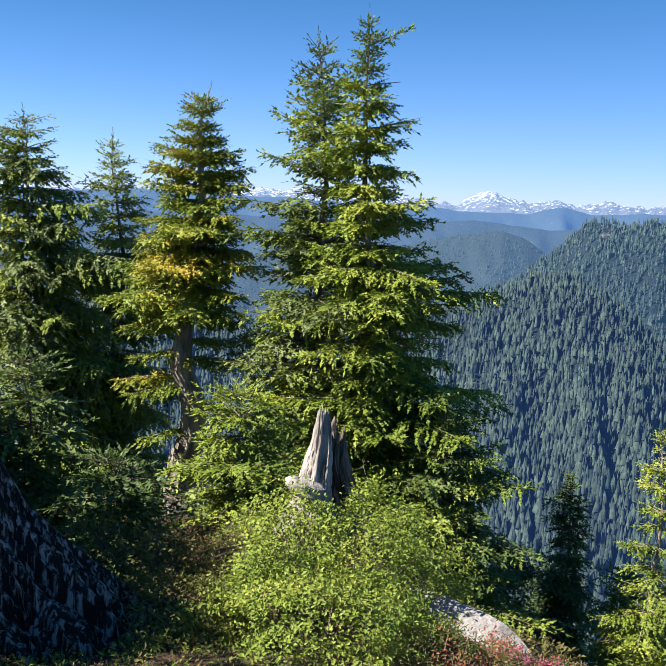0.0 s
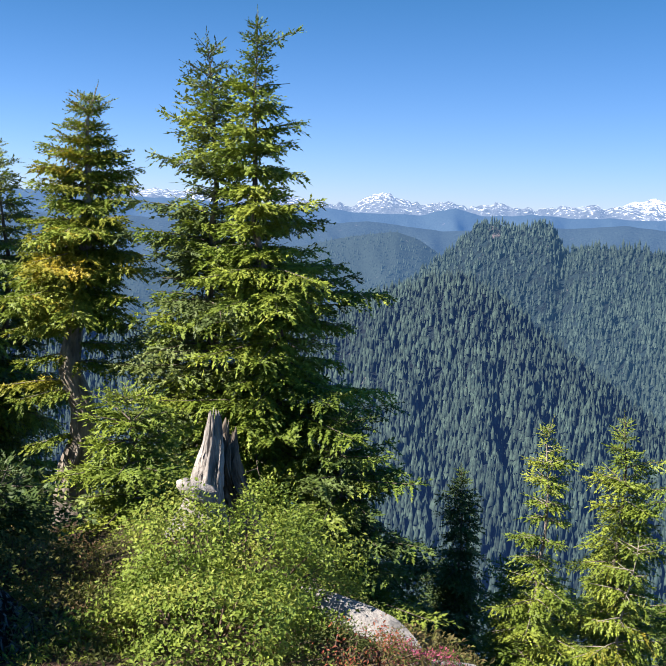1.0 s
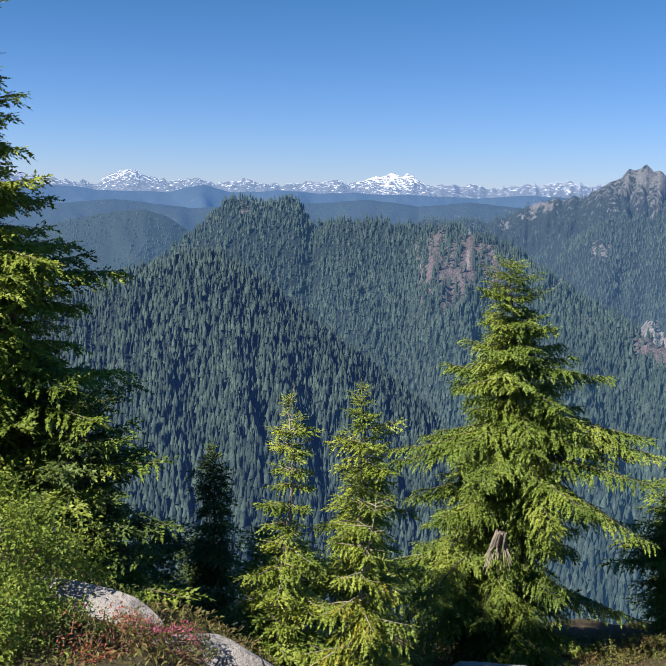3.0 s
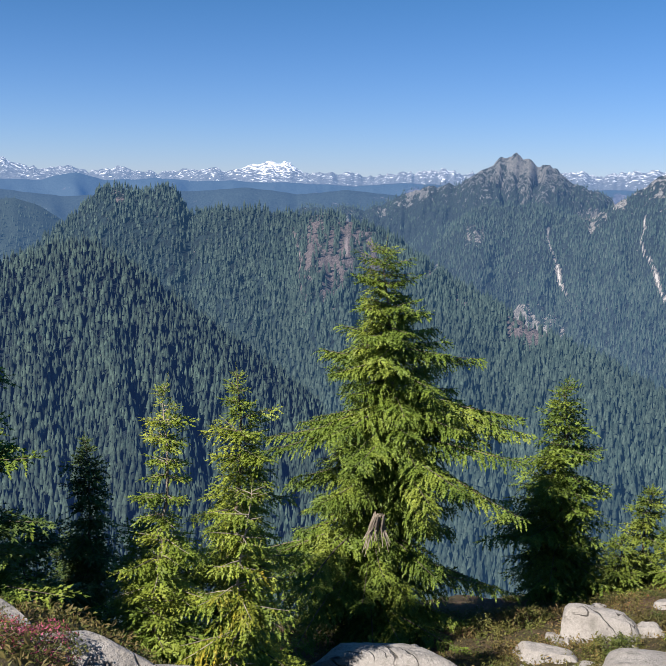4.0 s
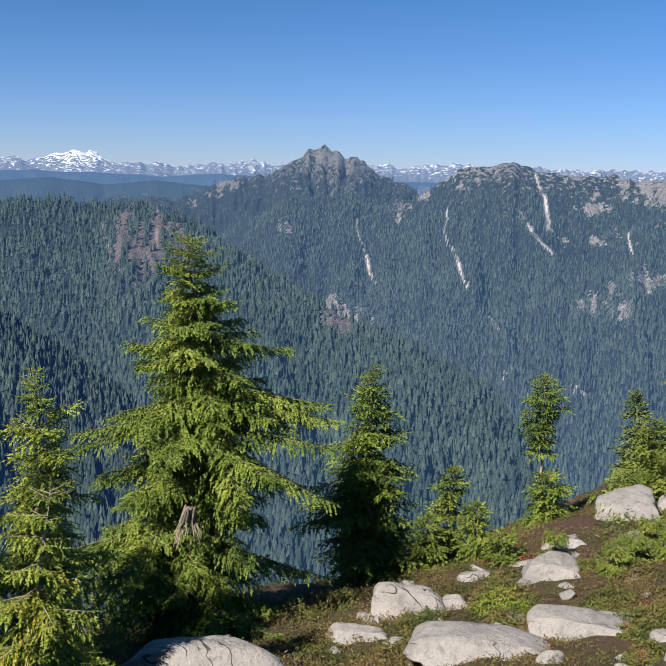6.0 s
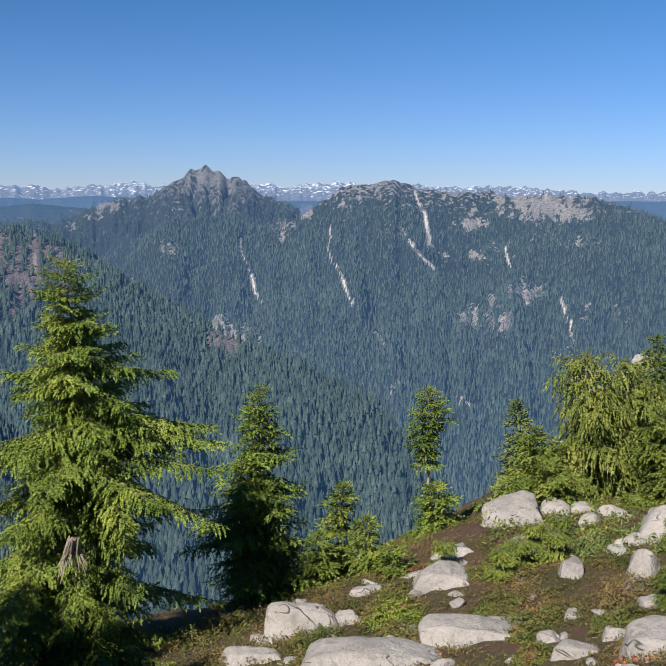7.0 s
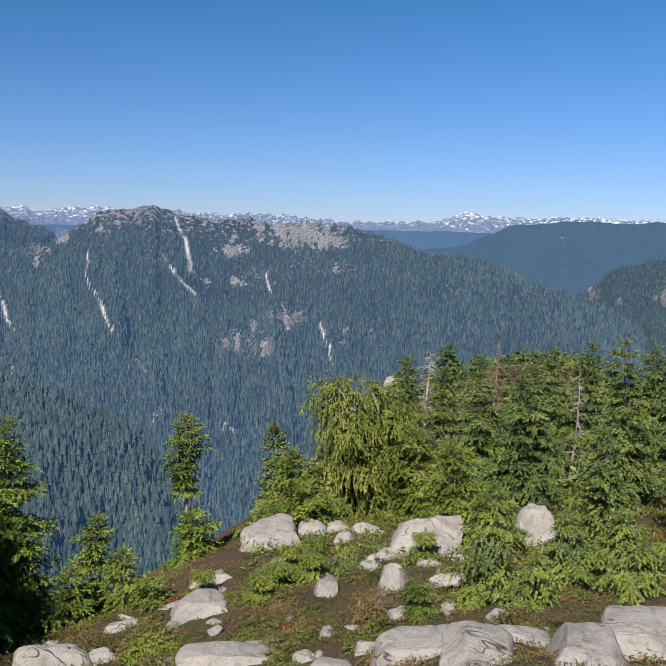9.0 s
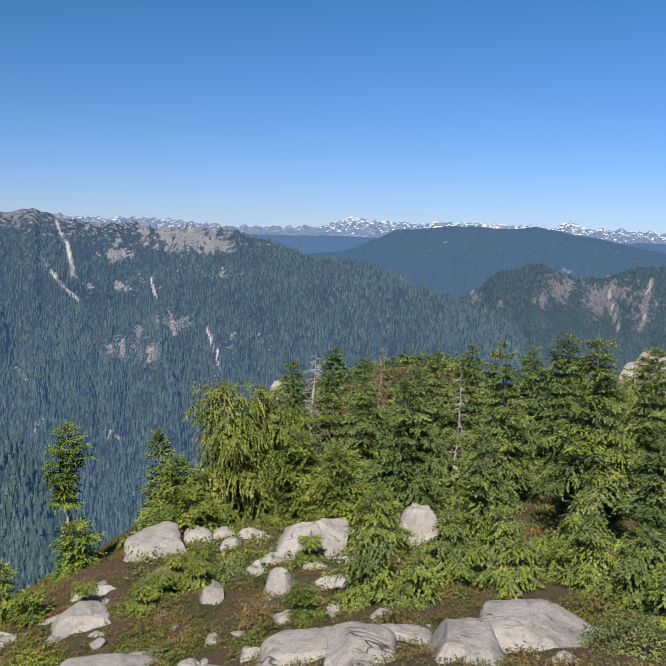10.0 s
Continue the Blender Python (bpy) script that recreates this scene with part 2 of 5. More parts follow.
# ridges: distance of the foot and its height, then bearings, crest angles above the eye, crest distances
RIDGES = (
    ("dome", (560,), -300, (-45, -22, -12, -4, 2, 6.8, 9.5, 12.8, 14.6, 15.9, 17.2, 18.8, 20.1, 24, 28, 33), (-7, -5.5, -6.5, -8, -7.5, -6.3, -5.0, -4.0, -4.3, -5.1, -6.1, -7.3, -8.3, -11, -14, -19), (900, 980, 1000)),
    ("forest hill", (1080, 1050, 720, 560, 560), -330, (7, 11.3, 13.3, 14.6, 15.7, 16.7, 17.4, 18.7, 19.7, 21.4, 24.2, 25.2, 27.6, 30.6, 33.2, 36.9, 41.9, 45.5, 49.0, 51.4, 56), (-7, -3.9, -2.1, -0.75, -0.6, -1.0, -0.9, -0.6, -2.3, -2.0, -1.9, -2.3, -2.1, -2.8, -4.5, -6.9, -9.3, -11.0, -12.6, -15.5, -22), (1500, 1450, 1350, 1100, 820)),
    ("blue dome", (1500,), -400, (-45, -25, -12, -3, 4.2, 7.3, 9.8, 11.3, 13, 18), (-3.2, -2.6, -3.0, -3.4, -2.4, -1.7, -1.4, -1.9, -3.0, -5), (2200,)),
    ("crag hill", (1500,), -450, (24, 27.1, 30.0, 31.2, 33.1, 35.6, 36.9, 37.8, 38.8, 40.0, 41.3, 42.0, 44.3, 47), (-2.4, -1.5, -1.7, -1.2, -0.4, -0.2, 0.6, 1.4, 1.75, 1.2, 0.7, 0.1, -0.9, -2), (2700,)),
    ("scree hill", (1050,), -430, (33.0, 34.2, 35.8, 37.3, 39.3, 40.6, 41.8, 43.3, 44.6, 45.9, 46.7, 48.3, 49.8, 51.1, 53.3, 58.1, 61.0, 62.1, 65.9, 69.7, 71.7, 74.2, 78), (-6.5, -3.8, -2.1, -1.55, -1.25, -1.45, -1.9, -2.0, -1.1, -0.25, 0.4, 0.5, 1.0, 0.4, 0.25, 0.05, 0.0, -0.4, -1.4, -2.0, -2.9, -3.7, -5), (1900, 2000, 2100, 1900, 1700)),
    ("far ridge", (2600,), -350, (62, 65.9, 68.4, 70.8, 74.2, 77.5, 79, 82.4, 86.3, 95, 110), (-2.2, -1.2, -0.8, 0.3, 0.75, 0.6, 0.8, 0.2, -0.5, 0.2, 0.5), (3300,)),
    ("cliff hill", (1300,), -380, (70, 74.3, 75.5, 76.9, 79.3, 81.3, 83.0, 84.8, 87, 95, 110), (-6, -3.8, -3.4, -2.1, -1.4, -2.2, -2.2, -1.4, -1.3, -0.6, -1.5), (1900,)),
    ("blue range", (2900,), -300, (-45, -30, -19, -11, -4, 3.2, 5.9, 7.1, 11.3, 13.3, 14.8, 19.3, 24.3, 29.7, 34, 40, 50, 62, 80, 110), (0.2, 0.6, 0.4, 0.6, 0.3, 0.0, 0.0, -0.2, -0.3, 0.2, -0.2, -0.2, -0.25, -0.3, -0.2, -0.4, -0.4, -0.2, -0.1, -0.1), (3900,)),
    ("snow range", (4000,), -100, (-45, -10, 2.4, 4.0, 6.9, 7.6, 8.9, 9.6, 11.3, 12.8, 14.3, 15.9, 17.8, 19.8, 22.3, 23.3, 25.3, 26.3, 29.7, 33.6, 41.8, 44, 47, 49, 53, 56.7, 62.3, 65.8, 67.3, 68.1, 69.5, 72.7, 75, 77.5, 80.2, 81.0, 81.9, 86.2, 110), (0.4, 0.6, 0.9, 0.4, 0.1, 0.4, 0.95, 0.7, 0.25, 0.5, 0.15, 0.4, 0.2, 0.4, 0.35, 0.85, 0.95, 0.35, 0.25, 0.5, 0.45, 0.45, 0.75, 0.55, 0.5, 0.55, 0.2, 0.3, 0.6, 1.0, 0.75, 0.8, 0.9, 0.75, 0.6, 1.1, 0.6, 0.6, 0.5), (4750,)),
    ("blue foothills", (2500,), -350, (-45, -20, 0, 4, 8, 13, 17, 20.5, 23, 26, 29, 33, 37, 42), (-0.9, -0.6, -1.0, -1.2, -0.8, -1.3, -1.0, -0.9, -0.65, -1.0, -0.7, -1.1, -0.7, -2), (3200,)),
)


def cubic(xs, table, x):
    """Catmull-Rom along the first axis of table, for arrays x."""
    xs, table = np.asarray(xs, float), np.asarray(table, float)
    x = np.clip(x, xs[0], xs[-1])
    i = np.clip(np.searchsorted(xs, x) - 1, 0, len(xs) - 2)
    h = xs[i + 1] - xs[i]
    u = (x - xs[i]) / h
    slope = np.gradient(table, xs, axis=0)
    return i, u, h, slope


def near_height(az, r):
    lr, knots = np.log(np.clip(r, 1.0, 60)), np.log(np.array((1.0,) + NEAR_R))
    rows = np.concatenate([np.full((len(NEAR_AZ), 1), -0.05), np.array(NEAR_Z)], 1)
    by_r = []
    for row in rows:
        i, u, h, m = cubic(knots, row, lr)
        by_r.append(row[i] * (2 * u**3 - 3 * u**2 + 1) + row[i + 1] * (3 * u**2 - 2 * u**3) + h * m[i] * (u**3 - 2 * u**2 + u) + h * m[i + 1] * (u**3 - u**2))
    by_r = np.array(by_r)
    ring = np.array((-100,) + NEAR_AZ + (130, 180, 260))
    by_r = np.concatenate([by_r[:1] * 0.7, by_r, by_r[-1:] * 0.8, by_r[-1:] * 0.6, by_r[:1] * 0.7])
    a = (np.asarray(az, float) + 100) % 360 - 100
    k = np.clip(np.searchsorted(ring, a) - 1, 0, len(ring) - 2)
    w = np.clip((a - ring[k]) / (ring[k + 1] - ring[k]), 0, 1)
    w = w * 0.5 + 0.5 * w * w * (3 - 2 * w)
    j = np.arange(by_r.shape[1])
    return by_r[k, j] * (1 - w) + by_r[k + 1, j] * w


def land(az, r):
    """Height, and which ridge it belongs to (-1: the near shoulder), for arrays of bearing (degrees) and distance."""
    az, r = np.asarray(az, float), np.asarray(r, float)
    a, x, y = np.radians(az), r * np.sin(np.radians(az)), r * np.cos(np.radians(az))
    near = near_height(az, r) + np.clip(r / 6, 0, 1) * (0.16 * fbm(x * 0.45, y * 0.45, 4, 3) + 0.05 * fbm(x * 2.1, y * 2.1, 3, 8))
    near = near + 6.8 * np.exp(-((x - 40.8) ** 2 + (y - 19.0) ** 2) / 72) + 0.8 * np.exp(-((x - 60) ** 2 + (y - 4.0) ** 2) / 160)
    near = near - np.clip(r - 60, 0, None) * 0.72
    z, which = np.maximum(near, -470 + 25 * fbm(x / 300, y / 300, 3, 5)), np.full(r.shape, -1)
    b = (az + 130) % 360 - 130
    for n, (name, foot, foot_z, bearings, angles, dist) in enumerate(RIDGES):
        lo, hi = bearings[0], bearings[-1]
        far = np.interp(b, np.linspace(lo, hi, len(dist)), dist)
        foot = np.interp(b, np.linspace(lo, hi, len(foot)), foot)
        rough = 0.16 * fbm(b * (3.3 if n == 8 else 2.2 if n == 3 else 0.9), b * 0 + n * 7.7, 4, 20 + n, 0.6) * (1.9 if n == 8 else 1.25 if n == 3 else 1.3 if n == 4 else 0.5)
        top = EYE + far * np.tan(np.radians(np.interp(b, bearings, angles) + rough * np.clip(1500 / far, 0.5, 1.0)))
        outside = np.clip(np.maximum(lo - b, b - hi), 0, None)
        top = top - outside * far * 0.02
        s = (r - foot) / (far - foot)
        spur = fbm(b * 0.34 + n + s * 1.1, s * 1.6 - b * 0.08, 4, 40 + n, 0.55) * (far - foot) * (0.046 if n < 2 else 0.05 if n in (7, 9) else 0.055 if n == 4 else 0.045) * np.clip(s * (1 - s) * 4, 0, 1)
        if n in (3, 6):
            rib = np.abs(fbm(b * 1.1 - s * 6.2, s * 5.0 + b * 0.5, 5, 60 + n, 0.7)) * (far - foot) * 0.026 * np.clip((s - 0.66) * 5, 0, 1) * np.clip((1 - s) * 9, 0, 1)
            spur = spur - rib
        front = foot_z + (top - foot_z) * np.clip(s, -1, 1) ** 1.0 + spur
        back = top - (r - far) * 0.55
        h = np.where(s <= 1, np.where(s > 0, front, -999), back)
        hit = h > z
        z, which = np.where(hit, h, z), np.where(hit, n, which)
    return z, which


def ground(x, y):
    """Height of the land at a place."""
    return float(land(np.array([math.degrees(math.atan2(x, y))]), np.array([max(math.hypot(x, y), 1.0)]))[0][0])
# [/terrain]


# bare rock: bearing, angle above the eye, half sizes in degrees, strength
BARE = (
    (28.3, -4.6, 2.4, 2.7, 1.7), (30.2, -5.2, 1.4, 1.6, 1.2), (40.0, -8.5, 1.8, 1.4, 1.8), (41.4, -9.0, 0.8, 0.6, 1.3), (36.0, -7.2, 1.7, 0.8, 0.75), (45.6, -11.6, 1.3, 1.2, 0.62),
    (39.0, 0.7, 2.8, 1.2, 1.05), (33.2, -0.8, 1.2, 0.35, 1.0), (32.1, -1.4, 0.7, 0.35, 1.15), (31.1, -1.9, 0.6, 0.3, 1.0), (36.6, -3.2, 0.7, 0.7, 0.85), (34.6, -5.3, 0.4, 0.35, 1.2), (36.6, -1.4, 1.0, 0.2, 0.8), (39.4, -1.3, 1.0, 0.2, 0.7),
    (44.7, -1.1, 0.8, 0.5, 1.25), (43.3, -1.9, 1.2, 0.35, 0.9), (43.3, -2.6, 0.5, 0.35, 1.2), (47.6, -0.4, 2.0, 0.9, 0.62), (49.9, -1.8, 1.2, 1.0, 0.55),
    (58.3, -0.2, 3.4, 0.75, 1.6), (56.0, 0.0, 1.6, 0.3, 1.1), (58.8, -1.0, 3.0, 0.65, 1.5), (53.0, 0.1, 1.2, 0.25, 1.0), (60.6, -2.7, 1.6, 0.5, 0.62), (58.3, -2.5, 1.4, 0.5, 0.55),
    (54.4, -1.7, 1.2, 0.36, 1.9), (54.5, -0.9, 0.25, 0.7, 1.4), (55.0, -3.5, 0.7, 0.35, 1.8), (55.9, -2.8, 0.6, 0.6, 1.1), (56.6, -2.9, 0.2, 0.6, 0.9),
    (54.6, -7.2, 1.2, 1.0, 0.8), (56.2, -7.6, 1.2, 1.4, 0.85), (57.8, -5.6, 1.6, 0.9, 0.8), (55.8, -6.2, 0.25, 0.8, 1.2), (61.2, -6.6, 0.6, 0.7, 0.7), (63.3, -6.8, 0.8, 0.7, 0.6),
    (80.9, -2.9, 1.5, 1.3, 0.85), (83.0, -3.4, 1.7, 1.5, 0.9), (84.9, -3.5, 1.5, 1.7, 0.85), (79.5, -3.7, 0.6, 0.5, 1.3), (75.8, -3.6, 0.5, 0.6, 1.0), (77.2, -4.0, 0.3, 0.5, 0.7), (15.6, -1.3, 0.8, 0.6, 0.6), (19.3, -1.7, 0.5, 0.9, 0.6),
)
# gullies: bearing and angle at the head and at the foot, half width
GULLIES = (
    (51.1, 0.2, 51.6, -1.1, 0.09), (51.6, -1.1, 52.0, -2.9, 0.15), (52.0, -2.9, 53.3, -3.7, 0.11), (50.2, -2.0, 51.1, -3.1, 0.09), (51.0, -2.9, 52.3, -4.4, 0.15),
    (40.8, -2.7, 41.2, -4.6, 0.07), (41.2, -4.6, 41.9, -6.2, 0.12), (41.9, -6.2, 42.7, -7.4, 0.08),
    (46.0, -2.0, 46.2, -3.8, 0.06), (46.2, -3.8, 46.8, -5.0, 0.08), (46.8, -5.0, 47.6, -6.6, 0.13), (48.9, -8.2, 49.5, -9.0, 0.09),
    (59.9, -5.9, 60.3, -7.3, 0.10), (60.3, -7.3, 60.6, -8.6, 0.06), (56.6, -3.0, 56.8, -4.2, 0.09), (57.1, -3.6, 57.4, -3.3, 0.07),
    (33.9, -5.7, 34.6, -5.2, 0.10), (49.9, -11.6, 50.3, -11.2, 0.13), (53.9, -12.0, 54.9, -12.5, 0.14), (26.0, -3.2, 26.5, -7.6, 0.07), (83.4, -2.4, 83.9, -5.0, 0.12), (85.6, -2.2, 85.2, -5.2, 0.12), (8.8, -8.6, 9.4, -8.5, 0.10),
)


def bare(az, r, z, which):
    """How bare the land is, 0 to 1 and over."""
    el = np.degrees(np.arctan2(z - EYE, r))
    m = np.zeros(r.shape)
    for a, e, wa, we, power in BARE:
        m = np.maximum(m, power * np.clip(1.25 - np.sqrt(((az - a) / wa) ** 2 + ((el - e) / we) ** 2), 0, 1))
    m = np.minimum(m, 0.95) * (0.75 + 0.5 * fbm(az * 3.1, el * 0.8, 3, 61))
    for a0, e0, a1, e1, w in GULLIES:
        u = np.clip(((az - a0) * (a1 - a0) + (el - e0) * (e1 - e0)) / ((a1 - a0) ** 2 + (e1 - e0) ** 2), 0, 1)
        off = np.hypot(az - a0 - u * (a1 - a0) + 0.12 * fbm(el * 2.2, az * 0, 2, 77), el - e0 - u * (e1 - e0))
        m = np.maximum(m, 1.6 * np.clip(1.6 - off / (0.8 * w), 0, 1))
    high = np.where((which == 3) | (which == 4), np.clip(0.32 + (el + 0.6) * 0.22, 0, 0.5), 0)
    return np.where(which >= 0, np.maximum(m, high), 0)


def mesh_from(name, verts, tris, mats, index=None, smooth=False):
    """A mesh from arrays of corners and triangles."""
    verts, tris = np.asarray(verts, np.float32), np.asarray(tris, np.int32)
    me = bpy.data.meshes.new(name)
    n, k = len(tris), tris.shape[1]
    me.vertices.add(len(verts))
    me.vertices.foreach_set("co", verts.ravel())
    me.loops.add(n * k)
    me.loops.foreach_set("vertex_index", tris.ravel())
    me.polygons.add(n)
    me.polygons.foreach_set("loop_start", np.arange(n, dtype=np.int32) * k)
    for m in mats:
        me.materials.append(m)
    if index is not None:
        me.polygons.foreach_set("material_index", np.asarray(index, np.int32))
    me.polygons.foreach_set("use_smooth", np.full(n, smooth))
    me.update(calc_edges=True)
    me.validate()
    return me


def polar(az, r):
    return r * math.sin(radians(az)), r * math.cos(radians(az))


# haze of each ridge, put in as blue emission of its ground and trees
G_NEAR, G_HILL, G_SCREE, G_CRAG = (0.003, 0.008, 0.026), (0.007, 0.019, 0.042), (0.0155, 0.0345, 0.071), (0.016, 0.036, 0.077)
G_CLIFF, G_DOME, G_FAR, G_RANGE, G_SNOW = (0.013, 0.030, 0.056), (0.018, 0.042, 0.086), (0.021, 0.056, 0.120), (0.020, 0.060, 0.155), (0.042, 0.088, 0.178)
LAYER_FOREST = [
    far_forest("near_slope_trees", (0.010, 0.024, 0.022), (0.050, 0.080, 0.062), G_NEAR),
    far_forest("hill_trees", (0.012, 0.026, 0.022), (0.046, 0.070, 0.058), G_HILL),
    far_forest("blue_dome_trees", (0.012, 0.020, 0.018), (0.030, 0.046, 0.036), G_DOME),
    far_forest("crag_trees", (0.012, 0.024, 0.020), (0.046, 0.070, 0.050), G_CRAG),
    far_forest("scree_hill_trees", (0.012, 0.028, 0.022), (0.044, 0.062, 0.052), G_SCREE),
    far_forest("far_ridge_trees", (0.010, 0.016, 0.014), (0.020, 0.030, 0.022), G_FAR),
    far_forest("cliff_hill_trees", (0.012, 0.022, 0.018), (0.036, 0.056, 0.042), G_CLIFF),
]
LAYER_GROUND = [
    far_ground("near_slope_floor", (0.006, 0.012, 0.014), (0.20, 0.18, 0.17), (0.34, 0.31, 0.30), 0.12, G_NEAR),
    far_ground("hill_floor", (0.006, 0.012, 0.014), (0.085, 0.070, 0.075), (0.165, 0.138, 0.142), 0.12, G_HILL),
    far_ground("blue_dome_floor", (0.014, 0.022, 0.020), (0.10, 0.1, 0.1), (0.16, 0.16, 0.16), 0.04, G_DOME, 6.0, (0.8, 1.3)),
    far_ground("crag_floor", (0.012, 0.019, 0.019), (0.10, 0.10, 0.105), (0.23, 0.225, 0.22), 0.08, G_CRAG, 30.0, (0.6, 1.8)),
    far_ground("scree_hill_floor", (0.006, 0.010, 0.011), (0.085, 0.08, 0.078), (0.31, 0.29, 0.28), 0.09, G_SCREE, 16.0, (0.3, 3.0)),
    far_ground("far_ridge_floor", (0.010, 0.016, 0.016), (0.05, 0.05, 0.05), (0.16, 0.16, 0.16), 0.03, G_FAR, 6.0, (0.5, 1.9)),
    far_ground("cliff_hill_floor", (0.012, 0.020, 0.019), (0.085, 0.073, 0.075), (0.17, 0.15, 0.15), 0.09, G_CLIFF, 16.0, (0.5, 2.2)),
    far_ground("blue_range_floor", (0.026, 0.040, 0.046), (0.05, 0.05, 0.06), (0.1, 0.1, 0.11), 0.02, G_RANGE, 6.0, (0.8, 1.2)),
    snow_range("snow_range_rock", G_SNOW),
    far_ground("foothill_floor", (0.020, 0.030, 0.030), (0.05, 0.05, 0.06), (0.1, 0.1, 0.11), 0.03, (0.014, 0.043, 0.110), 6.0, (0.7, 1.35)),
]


def build_land():
    """One sheet from the camera's feet to the horizon."""
    az = np.concatenate([np.arange(-44, 25, 0.23), np.arange(25, 63, 0.1), np.arange(63, 108, 0.2), np.arange(108, 316, 4.0)])
    r = np.unique(np.concatenate([np.geomspace(0.03, 1.0, 12), np.geomspace(1.0, 60, 86), np.geomspace(60, 560, 24), np.arange(560, 1050, 24.0), np.arange(1050, 2160, 15.0), np.arange(2160, 3400, 40.0), np.arange(3400, 4960, 40.0)]))
    A, R = np.meshgrid(az, r, indexing="ij")
    Z, W = land(A.ravel(), R.ravel())
    A, R = A.ravel(), R.ravel()
    verts = np.stack([R * np.sin(np.radians(A)), R * np.cos(np.radians(A)), Z], 1)
    m = bare(A, R, Z, W)
    el = np.degrees(np.arctan2(Z - EYE, R))
    m = np.where(W == 8, 0.33 + 0.22 * (el - 0.2) + 0.10 * np.exp(-((A - 24.6) / 1.6) ** 2) - 0.02 * np.clip((A - 30) / 25, 0, 1), m)
    na, nr = len(az), len(r)
    i, j = np.meshgrid(np.arange(na), np.arange(nr - 1), indexing="ij")
    k = (i + 1) % na
    quads = np.stack([i * nr + j, i * nr + j + 1, k * nr + j + 1, k * nr + j], -1).reshape(-1, 4)
    layer = np.where(W[quads].max(1) < 0, 0, W[quads].max(1) + 1)
    verts = np.concatenate([verts, [[0, 0, -0.02]]])
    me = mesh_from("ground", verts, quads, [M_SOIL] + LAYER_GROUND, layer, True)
    at = me.attributes.new("rock", "FLOAT", "POINT")
    at.data.foreach_set("value", np.append(m, 0).astype(np.float32))
    tagged(new("ground", me), "steep heath shoulder falling to forested valley and far snowy ranges", "ground", kind="structure")


build_land()


def spire(rng, tiers, sides):
    """A far conifer one unit high: ragged skirts on one axis."""
    v, f = [], []
    for t in range(tiers):
        z0, z1 = t / tiers * 0.92, min(1.0, (t + 1.75) / tiers)
        r0 = 0.145 * (1 - t / tiers) ** 0.7 + 0.014
        base = len(v)
        for s in range(sides):
            a = 2 * math.pi * (s + 0.5 * t) / sides
            q = r0 * rng.uniform(0.5, 1.45)
            v.append((q * math.cos(a), q * math.sin(a), z0 + rng.uniform(-0.05, 0.05)))
        v.append((rng.uniform(-0.008, 0.008), rng.uniform(-0.008, 0.008), z1))
        for s in range(sides):
            f.append((base + s, base + (s + 1) % sides, base + sides))
    return np.array(v), np.array(f)


def stand(name, ridge, count, tall, tiers, sides, label, seed):
    """The forest on one ridge: spires on its visible side, fewer where the rock is bare."""
    rng = np.random.default_rng(seed)
    pyr = random.Random(seed)
    foot, far = min(RIDGES[ridge][1]), max(RIDGES[ridge][5])
    lo, hi = max(RIDGES[ridge][3][0], -24), min(RIDGES[ridge][3][-1] + 4, 91)
    az, r = rng.uniform(lo, hi, count), foot * 0.9 + (far * 1.01 - foot * 0.9) * rng.uniform(0, 1, count)
    z, w = land(az, r)
    keep = w == ridge
    az, r, z, w = az[keep], r[keep], z[keep], w[keep]
    count = len(az)
    keep = np.ones(count, bool)
    m = bare(az, r, z, w)
    el = np.degrees(np.arctan2(z - EYE, r))
    keep &= rng.uniform(0, 1, count) > np.clip(m * 1.7 - 0.35, 0, 0.96)
    if ridge in (3, 4):          # thin below the bare summits
        keep &= rng.uniform(0, 1, count) > np.clip((el + 1.3) * 0.62, 0, 1.0)
    x, y = r * np.sin(np.radians(az)), r * np.cos(np.radians(az))
    keep &= fbm(x / 70, y / 70, 3, 91) > rng.uniform(-2.2, -0.2, count)
    az, r, z = az[keep], r[keep], z[keep]
    # hidden behind nearer land
    for f in np.linspace(0.97, 0.4, 14):
        zz, _ = land(az, r * f)
        keep = (zz - EYE) / f < z + tall - EYE
        az, r, z = az[keep], r[keep], z[keep]
    kinds = [spire(pyr, tiers, sides) for _ in range(7)]
    V, F, base = [], [], 0
    pick = rng.integers(0, 7, len(az))
    for q, (tv, tf) in enumerate(kinds):
        s = pick == q
        c = int(s.sum())
        if not c:
            continue
        h = tall * (1.3 - 0.65 * r[s] / far) * rng.uniform(0.5, 1.2, c) * np.where(rng.uniform(0, 1, c) < 0.12, 1.2, 1.0)
        wide = h * rng.uniform(0.8, 1.35, c)
        turn = rng.uniform(0, 6.28, c)
        co, si = np.cos(turn), np.sin(turn)
        x = (tv[None, :, 0] * co[:, None] - tv[None, :, 1] * si[:, None]) * wide[:, None] + (r[s] * np.sin(np.radians(az[s])))[:, None]
        y = (tv[None, :, 0] * si[:, None] + tv[None, :, 1] * co[:, None]) * wide[:, None] + (r[s] * np.cos(np.radians(az[s])))[:, None]
        zz = tv[None, :, 2] * h[:, None] + (z[s] - 1.0)[:, None]
        V.append(np.stack([x, y, zz], -1).reshape(-1, 3))
        F.append((tf[None] + (np.arange(c) * len(tv))[:, None, None]).reshape(-1, 3) + base)
        base += c * len(tv)
    me = mesh_from(name, np.concatenate(V), np.concatenate(F), [LAYER_FOREST[ridge]], smooth=True)
    tagged(new(name, me), label, "forest", kind="stuff")


